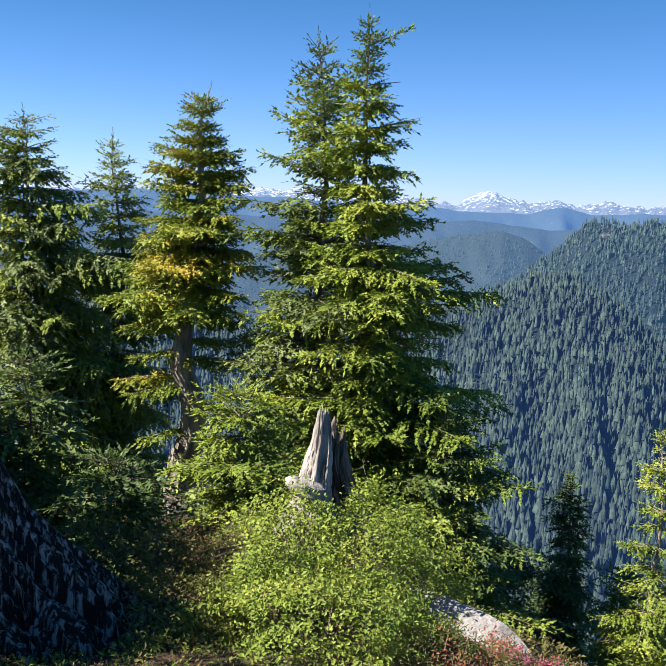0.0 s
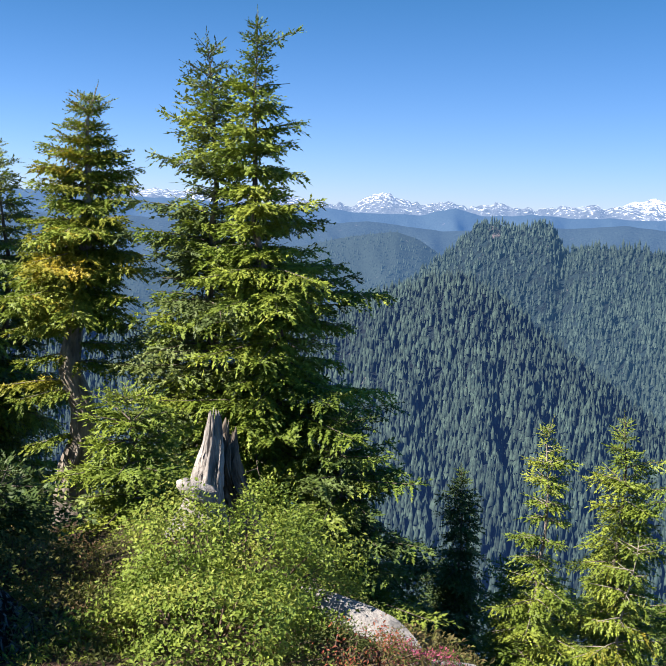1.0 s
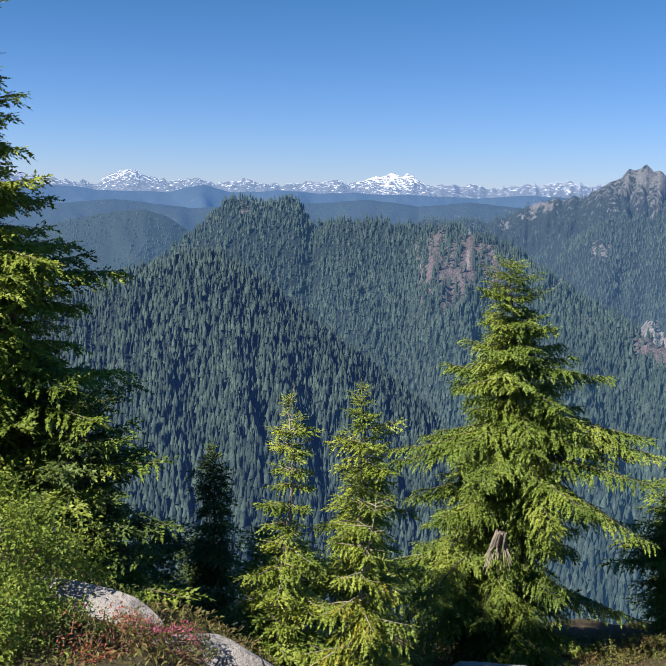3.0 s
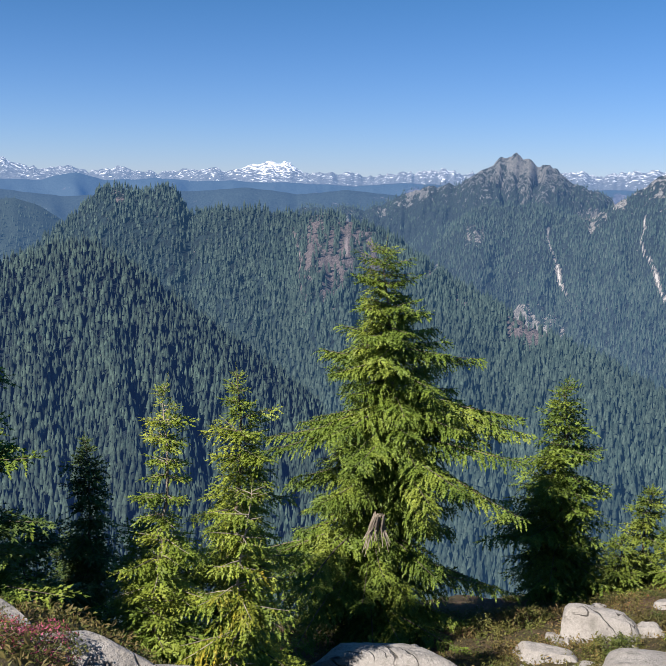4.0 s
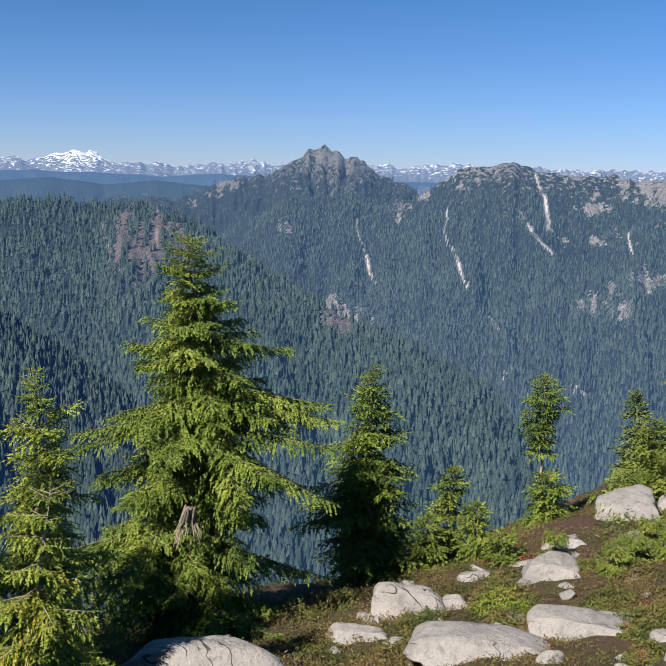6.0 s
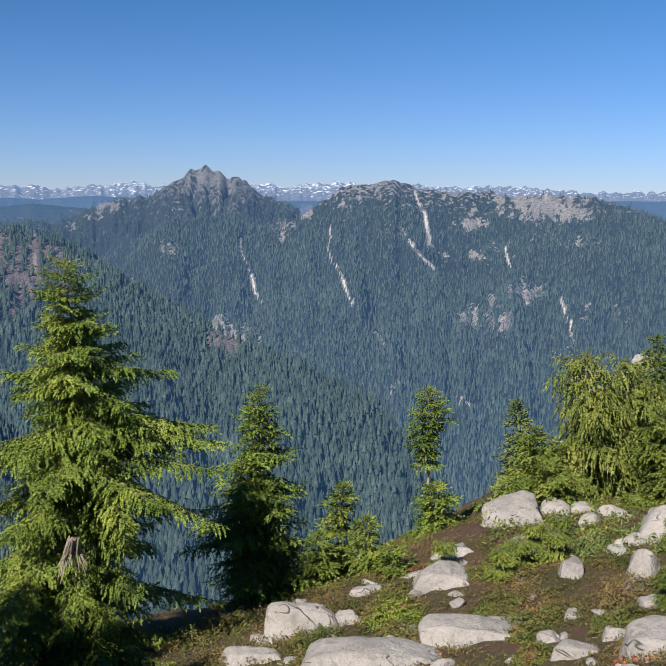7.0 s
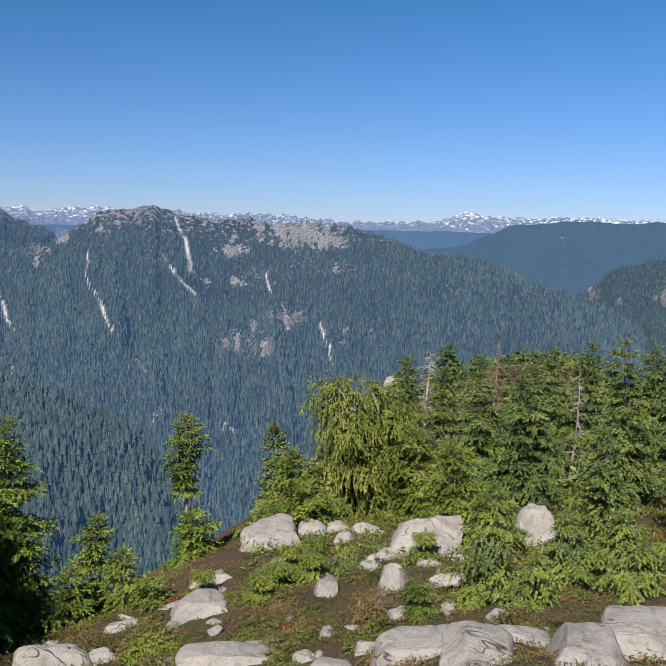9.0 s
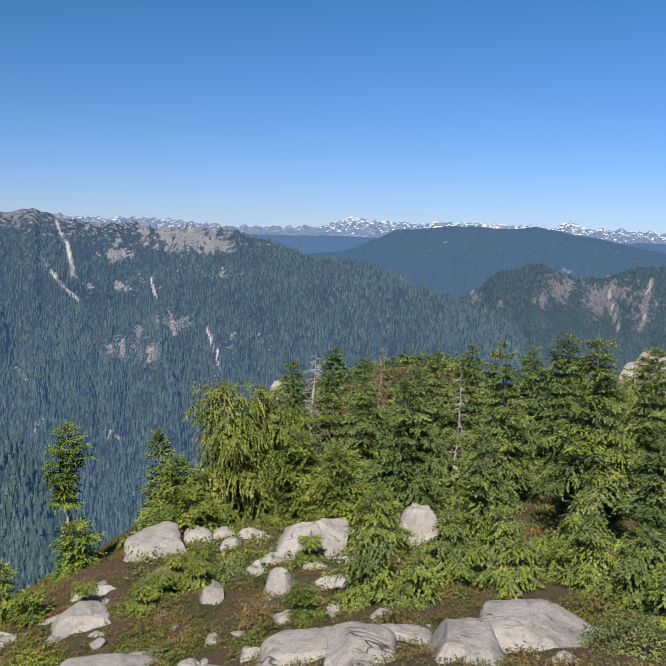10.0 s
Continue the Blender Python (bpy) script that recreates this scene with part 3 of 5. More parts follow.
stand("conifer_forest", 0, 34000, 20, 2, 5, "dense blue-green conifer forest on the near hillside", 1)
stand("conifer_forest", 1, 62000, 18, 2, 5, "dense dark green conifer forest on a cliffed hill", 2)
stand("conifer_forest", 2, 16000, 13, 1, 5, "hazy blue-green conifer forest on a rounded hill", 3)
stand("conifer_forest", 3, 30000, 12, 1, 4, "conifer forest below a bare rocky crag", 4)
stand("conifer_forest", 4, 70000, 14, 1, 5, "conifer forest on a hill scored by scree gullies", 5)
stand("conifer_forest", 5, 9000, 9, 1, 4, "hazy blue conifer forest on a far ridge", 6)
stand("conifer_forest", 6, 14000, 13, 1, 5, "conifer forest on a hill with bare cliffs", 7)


# ---- builders ----
def part(name, me, parent, label=""):
    """Links a mesh as one part under a thing."""
    ob = new(name, me)
    ob.parent = parent
    return tagged(ob, label)


def thing(name, x, y, z, label, category, group=""):
    """An empty at the base of a thing."""
    ob = new(name)
    ob.empty_display_size = 0.1
    ob.location = (x, y, z)
    return tagged(ob, label, category, group)


def tubes(lines, sides=5, seed=0, knobs=0.0):
    """Tapered round limbs: lines of (points, radii)."""
    rng = np.random.default_rng(seed)
    V, F, base = [], [], 0
    ang = np.arange(sides) * 2 * math.pi / sides
    for pts, rad in lines:
        pts, rad = np.asarray(pts, float), np.asarray(rad, float)
        n = len(pts)
        d = np.gradient(pts, axis=0)
        d /= np.linalg.norm(d, axis=1, keepdims=True) + 1e-9
        side = np.cross(d, (0.31, 0.17, 0.93) if abs(d[0, 2]) < 0.8 else (1.0, 0.2, 0.0))
        side /= np.linalg.norm(side, axis=1, keepdims=True) + 1e-9
        up = np.cross(side, d)
        rr = rad[:, None] * (1 + knobs * rng.uniform(-1, 1, (n, sides)))
        ring = pts[:, None] + rr[..., None] * (side[:, None] * np.cos(ang)[None, :, None] + up[:, None] * np.sin(ang)[None, :, None])
        V.append(ring.reshape(-1, 3))
        i, j = np.meshgrid(np.arange(n - 1), np.arange(sides), indexing="ij")
        k = (j + 1) % sides
        a, b, c, e = i * sides + j, i * sides + k, (i + 1) * sides + k, (i + 1) * sides + j
        F.append(np.concatenate([np.stack([a, b, c], -1).reshape(-1, 3), np.stack([a, c, e], -1).reshape(-1, 3)]) + base)
        base += n * sides
    return np.concatenate(V), np.concatenate(F)


def spray_kinds(rng, pairs, reach, width, flat=0.6):
    """Needle sprays one unit long along y: slim points on both sides of a stem."""
    out = []
    for _ in range(6):
        v, f = [], []
        for i in range(pairs):
            s = 0.06 + 0.86 * i / pairs
            for sgn in (-1, 1):
                q = s + rng.uniform(-0.04, 0.04)
                roll = rng.uniform(-flat, flat) + (0.25 if rng.random() < 0.5 else 0.0)
                far = reach * (1 - 0.55 * s) * rng.uniform(0.7, 1.25)
                ox, oz, fwd = sgn * far * math.cos(roll), far * math.sin(roll), far * rng.uniform(0.5, 1.0)
                b = len(v)
                v += [(0, q - width, 0), (0, q + width, 0.01), (ox, q + fwd, oz)]
                f += [(b, b + 2, b + 1)]
        b = len(v)
        v += [(-width * 0.8, 0.72, 0), (width * 0.8, 0.72, 0), (0, 1.06, 0.02)]
        f.append((b, b + 1, b + 2))
        out.append((np.array(v), np.array(f)))
    return out


KIT = random.Random(5)
SPRAYS = spray_kinds(KIT, 4, 0.20, 0.11, 0.9)
SPRAYS_FAR = spray_kinds(KIT, 3, 0.21, 0.15, 0.9)
SPRAYS_CORE = spray_kinds(KIT, 3, 0.26, 0.16, 0.9)
SPRAYS_HANG = spray_kinds(KIT, 5, 0.14, 0.085, 1.2)


def lay(kinds, P, D, U, L, wide, rng):
    """Places sprays at P along D with their upper side to U, L long. Gives corners, triangles and the spray of each triangle."""
    D = D / (np.linalg.norm(D, axis=1, keepdims=True) + 1e-9)
    S = np.cross(D, U)
    S /= np.linalg.norm(S, axis=1, keepdims=True) + 1e-9
    U = np.cross(S, D)
    pick = rng.integers(0, len(kinds), len(P))
    V, F, W, base = [], [], [], 0
    for q, (tv, tf) in enumerate(kinds):
        s = np.nonzero(pick == q)[0]
        if not len(s):
            continue
        l = L[s][:, None, None]
        v = P[s][:, None] + l * (tv[None, :, :1] * S[s][:, None] * wide + tv[None, :, 1:2] * D[s][:, None] + tv[None, :, 2:] * U[s][:, None])
        V.append(v.reshape(-1, 3))
        F.append((tf[None] + (np.arange(len(s)) * len(tv))[:, None, None]).reshape(-1, 3) + base)
        W.append(np.repeat(s, len(tf)))
        base += len(s) * len(tv)
    return np.concatenate(V), np.concatenate(F), np.concatenate(W)


def conifer(name, x, y, top, radius, seed, label, needles=None, second=None, share=0.0, bark_mat=None, category="tree", group="",
            crown=0.04, per_m=34, power=0.8, twig=0.14, droop=0.35, rise=0.15, gaps=0.12, lean=(0, 0), thick=0.017, side=(0, 0), arms=(),
            kinds=None, bare_limbs=0.0, bend=0.04, hang=0.0, tip=0.16, crooked=0.0, sink=0.12, pad=0.26, whorl=0.25, core=1.7):
    """A conifer on the land at x, y, with its top at that height: trunk with limbs, and a crown of needle sprays.
    crown: bare share of the trunk; per_m: limbs a metre; side: how much longer limbs reach to (x, y); arms: (height share, bearing, length)."""
    rng = np.random.default_rng(seed)
    kinds = kinds or SPRAYS
    x, y = x - lean[0], y - lean[1]
    z0 = ground(x, y) - sink
    h = top - z0
    root = thing(name, x, y, z0, label, category, group)
    hs = np.linspace(0, 1, 14)
    wob = np.stack([fbm(hs * 3 + seed, hs * 0, 3, seed), fbm(hs * 3 - seed, hs * 0 + 5, 3, seed + 1)], 1) * h * bend * (1 - hs)[:, None] ** 0.3
    wob -= wob[0]
    wob -= np.outer(hs, wob[-1])
    wob += np.outer(hs ** 1.5, lean) + crooked * np.stack([np.sin(hs * 7 + seed), np.cos(hs * 6 + seed)], 1)
    axis = np.stack([wob[:, 0], wob[:, 1], hs * h], 1)
    girth = thick * h * (0.012 + np.clip(1 - hs, 0, 1) ** 1.05) * (1 + 0.6 * np.exp(-hs * 18))
    lines = [(axis, girth)]
    count = int(h * per_m)
    P, D, U, L, B, inner = [], [], [], [], [], []
    levels = [crown]
    while levels[-1] < 0.975:
        levels.append(levels[-1] + (whorl * (1.15 - 0.6 * levels[-1])) / h * rng.uniform(0.75, 1.25))
    levels = np.array(levels[:-1])
    us = crown + (0.975 - crown) * (np.arange(count) + rng.uniform(0, 1, count)) / count
    near = levels[np.argmin(np.abs(us[:, None] - levels[None]), 1)]
    us = np.clip(near + (us - near) * 0.45, crown, 1)
    todo = [(u, 2.39996 * i + rng.uniform(-0.5, 0.5), None) for i, u in enumerate(us)] + [(u, math.radians(b), l) for u, b, l in arms]
    clump = rng.uniform(0.42, 1.28, 40)
    for u, az, fixed in todo:
        if fixed is None and rng.random() < gaps:
            continue
        out = np.array([math.sin(az), math.cos(az), 0.0])
        reach = radius * ((1 - u) ** power * (0.45 + 0.55 * min(1, (u - crown + 0.06) / 0.16)) + 0.03)
        reach *= clump[int(u * 13) * 3 % 37 + int((az % 6.28) / 2.1)] * rng.uniform(0.5, 1.15)
        reach *= max(0.35, 1 + out[0] * side[0] + out[1] * side[1])
        l = fixed or max(reach, tip * rng.uniform(0.7, 1.2) * min(1, (1 - u) / 0.2) + 0.01)
        base = np.array([np.interp(u, hs, axis[:, k]) for k in range(3)])
        e = rise + 0.75 * max(0, u - 0.55) + rng.uniform(-0.12, 0.12)
        dr = droop * (1.1 - 0.8 * u) * rng.uniform(0.6, 1.4)
        s = np.linspace(0, 1, 6)
        curl = rng.uniform(-0.18, 0.18)
        across = np.array([out[1], -out[0], 0])
        line = base + l * (np.outer(s, out) + np.outer(s * s * curl, across) + np.outer(e * s - dr * 1.6 * s**2 + dr * 0.8 * s**3, (0, 0, 1)))
        lines.append((line, np.interp(s, (0, 1), (0.005 + 0.006 * l, 0.002))))
        if rng.random() < bare_limbs:
            for q in range(3):
                a = line[2 + q]
                lines.append((np.array([a, a + 0.25 * l * (rng.uniform(-0.6, 0.6) * across + out * 0.7 + np.array([0, 0, rng.uniform(-0.3, 0.1)]))]), (0.004, 0.002)))
            continue
        small = min(1.0, 0.38 + (1 - u) * 4.2)
        n = max(5, int(l / (twig * pad)))
        sv = np.clip(0.04 + 0.96 * (np.arange(n) + rng.uniform(0, 1, n)) / n, 0, 0.99)
        at = np.stack([np.interp(sv, s, line[:, k]) for k in range(3)], 1)
        tang = np.stack([np.interp(np.minimum(sv + 0.12, 1), s, line[:, k]) - np.interp(sv - 0.1, s, line[:, k]) for k in range(3)], 1)
        tang /= np.linalg.norm(tang, axis=1, keepdims=True)
        sgn = np.where(np.arange(n) % 2, 1, -1)
        lat = np.cross(tang, (0, 0, 1.0))
        lat /= np.linalg.norm(lat, axis=1, keepdims=True) + 1e-9
        th = rng.uniform(0.6, 1.15, n)
        ld = tang * np.cos(th)[:, None] + lat * (sgn * np.sin(th))[:, None]
        ld[:, 2] += rng.uniform(-0.30, 0.04, n) - hang
        ll = np.minimum(0.40 * l, 0.5) * np.clip(1.05 - sv, 0, 1) ** 0.6 * rng.uniform(0.5, 1.15, n) + twig * 0.35 * small
        for j in range(n):
            k = 1 + int(ll[j] / (twig * 0.45))
            fr = (np.arange(k) + rng.uniform(0.0, 0.6, k)) / k
            P.append(at[j] + np.outer(fr * ll[j], ld[j]))
            d = np.tile(ld[j], (k, 1)) + rng.normal(0, 0.26, (k, 3))
            d[:, 2] += max(0.0, u - 0.8) * 4 - hang * 1.5 - 0.12 - 0.6 * fr * fr
            D.append(d)
            U.append(np.tile((0, 0, 1.0), (k, 1)) + rng.normal(0, 0.28, (k, 3)))
            L.append(small * twig * rng.uniform(0.8, 1.45, k))
            B.append(np.full(k, 1 if rng.random() < 0.5 * share else 0))
        m = int(l * core / 0.085)
        if m:
            q = rng.uniform(0.08, 0.72, m)
            inner.append((np.stack([np.interp(q, s, line[:, k]) for k in range(3)], 1) - (0, 0, 0.03), out * 0.7 + across * rng.uniform(-0.8, 0.8, (m, 1)) + np.array([0, 0, -0.25]), np.clip(0.36 * l * (1.1 - q), 0.07, twig * 1.45)))
        P.append(line[-1:]), D.append(tang[-1:]), U.append(np.array([[0, 0, 1.0]])), L.append(np.array([twig * small])), B.append(np.array([0]))
        if rng.random() < share:
            for q in range(n + 1):
                B[-1 - q] = np.ones_like(B[-1 - q])
    # the leader
    k = 16
    fr = np.linspace(0.92, 1.0, k)
    P.append(np.stack([np.interp(fr, hs, axis[:, q]) for q in range(3)], 1))
    D.append(np.stack([np.cos(np.arange(k) * 2.4), np.sin(np.arange(k) * 2.4), np.linspace(0.5, 3, k)], 1))
    U.append(rng.normal(0, 1, (k, 3))), L.append(twig * np.linspace(0.75, 0.3, k)), B.append(np.zeros(k, int))
    P, D, U, L, B = (np.concatenate(q) for q in (P, D, U, L, B))
    v, f, w = lay(kinds, P, D, U, L, 1.0, rng)
    if inner:
        P, D, L = (np.concatenate(q) for q in zip(*inner))
        iv, jf, _ = lay(SPRAYS_CORE, P, D + rng.normal(0, 0.25, D.shape), np.array([0, 0, 1.0]) + rng.normal(0, 0.5, P.shape), L, 1.0, rng)
        f, w, B = np.concatenate([f, jf + len(v)]), np.concatenate([w, np.full(len(jf), len(B))]), np.append(B, 0)
        v = np.concatenate([v, iv])
    if thick > 0.03:             # an old stem with flaking bark
        wv, wf = bole(axis, girth, seed, 0.15, 48, 90)
        wf = np.concatenate([wf[:, [0, 1, 2]], wf[:, [0, 2, 3]]])
    else:
        wv, wf = tubes(lines[:1], 9, seed, 0.12)
    lv, lf = tubes(lines[1:], 4, seed)
    part("trunk", mesh_from("trunk", wv, wf, [bark_mat or M_BARK], smooth=True), root)
    tagged(part("branchwork", mesh_from("branchwork", lv, lf, [bark_mat or M_BARK], smooth=True), root), kind="stuff")
    mats = [needles or M_HEMLOCK] + ([second] if second else [])
    part("crown", mesh_from("crown", v, f, mats, B[w] if second else None), root)
    return root


def rock(name, x, y, z, size, seed, label, mat=None, turn=0.0, tilt=(0, 0), facets=5, rough=0.10, fine=5, group="", category="rock", cut=0.42):
    """A granite block: a ball cut by some planes and weathered. z: of its middle; size: half lengths."""
    rng = np.random.default_rng(seed)
    bm = bmesh.new()
    bmesh.ops.create_icosphere(bm, subdivisions=fine, radius=1.0)
    v = np.array([q.co[:] for q in bm.verts])
    for _ in range(facets):
        n = rng.normal(0, 1, 3) * (1, 1, 0.8)
        n /= np.linalg.norm(n)
        over = np.clip(v @ n - rng.uniform(cut, cut + 0.3), 0, None)
        v -= np.outer(over * 0.97, n)
    o = rng.uniform(-50, 50, 3)
    lump = fbm(v[:, 0] * 1.7 + o[0], v[:, 1] * 1.7 + v[:, 2] * 1.3 + o[1], 5, seed, 0.55) * rough
    crack = np.abs(fbm(v[:, 0] * 1.4 + v[:, 2] * 0.8 + o[2], v[:, 1] * 1.4 - v[:, 2] * 0.7, 3, seed + 5))
    crack2 = np.abs(fbm(v[:, 0] * 2.6 - v[:, 1] * 0.5 + o[1], v[:, 1] * 0.8 + v[:, 2] * 2.0, 3, seed + 9))
    lump -= rough * 0.75 * np.clip(1 - crack / 0.05, 0, 1) + rough * 0.4 * np.clip(1 - crack2 / 0.05, 0, 1)
    lump += rough * 0.22 * fbm(v[:, 0] * 7 + o[1], v[:, 1] * 7 + v[:, 2] * 5, 3, seed + 2)
    step = np.abs(((v @ rng.normal(0, 1, 3)) * 2.3 + o[0]) % 1 - 0.5)
    lump -= rough * 0.5 * np.clip(1 - step / 0.06, 0, 1)
    v *= (1 + lump)[:, None]
    lo, hi = v.min(0), v.max(0)
    v = (v - (lo + hi) / 2) / (hi - lo) * 2 * np.asarray(size)
    for q, c in zip(bm.verts, v):
        q.co = c
    for q in bm.faces:
        q.smooth = True
    me = bpy.data.meshes.new(name)
    bm.to_mesh(me)
    bm.free()
    me.materials.append(mat or M_ROCK)
    ob = tagged(new(name, me), label, category, group)
    ob.matrix_world = pose(x, y, z, tilt[0], tilt[1], turn)
    return ob


def outcrop(name, x, y, top, wide, deep, turn, skew, square, taper, seed, label, group="", fine=5):
    """Bedrock or a boulder sunk in the ground: a squarish block leaning to one side, its front laid back, split by joints and worn round."""
    rng = np.random.default_rng(seed)
    rise = max(top - ground(x, y), 0.1)
    half = rise * 0.5 + max(0.16, 0.28 * rise)
    square, taper = square + 1.2, taper * 0.6
    bm = bmesh.new()
    bmesh.ops.create_icosphere(bm, subdivisions=fine, radius=1.0)
    d = np.array([q.co[:] for q in bm.verts])
    v = d / (np.abs(d) ** square).sum(1, keepdims=True) ** (1 / square)
    for k in range(7):           # broken corners
        n = rng.normal(0, 1, 3) * (1.0, 0.9, 0.8) + (0, -0.2, 0.2)
        n /= np.linalg.norm(n)
        v -= np.outer(np.clip(v @ n - rng.uniform(0.78, 1.05), 0, None) * 0.98, n)
    o = rng.uniform(-50, 50, 3)
    flat = v * (wide, deep, half) / max(wide, 0.3)
    lump = 0.045 * fbm(flat[:, 0] * 1.9 + o[0], flat[:, 1] * 1.9 + flat[:, 2] * 1.6 + o[1], 5, seed, 0.5)
    for _ in range(3):           # joints, bent a little
        n = rng.normal(0, 1, 3) * (1.0, 0.5, 0.8)
        n /= np.linalg.norm(n)
        off = np.abs(flat @ n - rng.uniform(-0.5, 0.5) + 0.10 * fbm(flat[:, 0] * 2 + o[2], flat[:, 2] * 2 + flat[:, 1], 3, seed + 4))
        lump -= 0.065 * np.clip(1 - off / 0.035, 0, 1)
    v *= (1 + lump)[:, None]
    up = (v[:, 2] + 1) / 2
    v[:, 0] = v[:, 0] * (1 - taper * up) + skew * (up - 0.5)
    v[:, 1] = v[:, 1] * (1 - 0.4 * taper * up) + 0.7 * up * np.clip(-v[:, 1], 0, 1)
    v[:, 2] += rng.uniform(-0.14, 0.14) * v[:, 0] * up
    v[:, 2] += 0.10 * fbm(v[:, 0] * 1.3 + o[1], v[:, 1] * 1.3, 3, seed + 7) * up
    v[:, 0] /= np.abs(v[:, 0]).max()
    v = v * (wide, deep, half * 2 / (v[:, 2].max() - v[:, 2].min()))
    v[:, 2] += half - v[:, 2].max()
    for q, c in zip(bm.verts, v):
        q.co = c
    for q in bm.faces:
        q.smooth = True
    me = bpy.data.meshes.new(name)
    bm.to_mesh(me)
    bm.free()
    me.materials.append(M_ROCK)
    ob = tagged(new(name, me), label, "rock", group)
    ob.matrix_world = pose(x, y, top - half, 0, 0, turn)
    return ob


def leaves(points, normals, length, rng, wide=0.5):
    """Small folded leaves at points, facing about along normals."""
    n = len(points)
    d = np.cross(normals, rng.normal(0, 1, (n, 3)))
    d = d / (np.linalg.norm(d, axis=1, keepdims=True) + 1e-9) + normals * rng.uniform(-0.1, 0.6, (n, 1))
    s = np.cross(d, normals)
    s /= np.linalg.norm(s, axis=1, keepdims=True) + 1e-9
    l = (length * rng.uniform(0.6, 1.25, n))[:, None]
    mid = points + d * l * 0.5
    lift = normals * l * 0.12
    v = np.stack([points, mid + s * l * wide * 0.5 + lift, points + d * l, mid - s * l * wide * 0.5 + lift], 1).reshape(-1, 3)
    b = np.arange(n)[:, None] * 4
    f = np.concatenate([b + (0, 1, 2), b + (0, 2, 3)])
    return v, f


def shrub(name, x, y, size, seed, label, mat, count, leaf, stems=40, second=None, share=0.0, category="shrub", group="", lumps=0.22, shoots=0.0, sink=0.05, wide=0.5):
    """A low leafy bush: woody stems from the base, leaves in an uneven shell, some shoots that stand out."""
    rng = np.random.default_rng(seed)
    z0 = ground(x, y) - sink
    root = thing(name, x, y, z0, label, category, group)
    d = rng.normal(0, 1, (count, 3))
    d[:, 2] = np.abs(d[:, 2]) - 0.12
    d /= np.linalg.norm(d, axis=1, keepdims=True)
    lump = 1 + lumps * fbm(d[:, 0] * 2.6 + seed, d[:, 1] * 2.6 + d[:, 2] * 2.1, 4, seed, 0.6)
    p = d * lump[:, None] * rng.uniform(0.62, 1.04, (count, 1)) ** 0.6
    if shoots:
        k = rng.integers(0, count, int(count * shoots))
        p[k] += np.repeat(d[k[::6]], 6, 0)[: len(k)] * 0 + (0, 0, 1) * rng.uniform(0.03, 0.2, (len(k), 1))
    p = p * size
    nrm = d * 0.7 + (0, 0, 0.5) + rng.normal(0, 0.55, (count, 3))
    nrm /= np.linalg.norm(nrm, axis=1, keepdims=True)
    v, f = leaves(p, nrm, leaf, rng, wide)
    idx = None
    if second:
        patch = fbm(p[:, 0] * 5, p[:, 1] * 5, 3, seed + 3) + rng.normal(0, 0.35, count)
        idx = np.tile((patch > np.quantile(patch, 1 - share)).astype(int), 2)
    lines = []
    for _ in range(stems):
        a = d[rng.integers(0, count)] * size * rng.uniform(0.75, 1.0)
        b = a * (0.25, 0.25, 0) + rng.normal(0, 0.02, 3)
        m = (a + b) / 2 + rng.normal(0, 0.04, 3)
        lines.append((np.array([b, m, a]), (0.008, 0.006, 0.003)))
    sv, sf = tubes(lines, 4, seed)
    tagged(part("twigwork", mesh_from("twigwork", sv, sf, [M_LEAF_STEM]), root), kind="stuff")
    tagged(part("foliage", mesh_from("foliage", v, f, [mat] + ([second] if second else []), idx), root), kind="stuff")
    return root


def tufts(name, label, az, rr, count, tall, mats, seed, blades=6, mask=None, category="heath"):
    """Ground cover past counting: upright sprigs strewn over a stretch of the land."""
    rng = np.random.default_rng(seed)
    a = rng.uniform(az[0], az[1], count)
    r = np.sqrt(rng.uniform(rr[0] ** 2, rr[1] ** 2, count))
    x, y = r * np.sin(np.radians(a)), r * np.cos(np.radians(a))
    patch = fbm(x * 0.9 + seed, y * 0.9, 4, seed + 2)
    keep = patch > rng.uniform(-0.9, 0.5, count) if mask is None else patch > mask
    a, r, x, y, patch = a[keep], r[keep], x[keep], y[keep], patch[keep]
    z, _ = land(a, r)
    n = len(a)
    off = rng.normal(0, 0.55, (n, blades, 3)) * tall
    off[..., 2] = np.abs(off[..., 2]) * 0.8
    p = (np.stack([x, y, z], 1)[:, None] + off).reshape(-1, 3)
    nrm = off.reshape(-1, 3) / tall * 0.6 + rng.normal(0, 0.6, (n * blades, 3)) + (0, 0, 0.5)
    nrm /= np.linalg.norm(nrm, axis=1, keepdims=True) + 1e-9
    v, f = leaves(p, nrm, tall * 0.62, rng, 0.42)
    pick = np.clip(((patch + rng.normal(0, 0.3, n)) * 1.2 + len(mats) / 2), 0, len(mats) - 1).astype(int)
    idx = np.tile(np.repeat(pick, blades), 2)
    me = mesh_from(name, v, f, mats, idx)
    return tagged(new(name, me), label, category, kind="stuff")


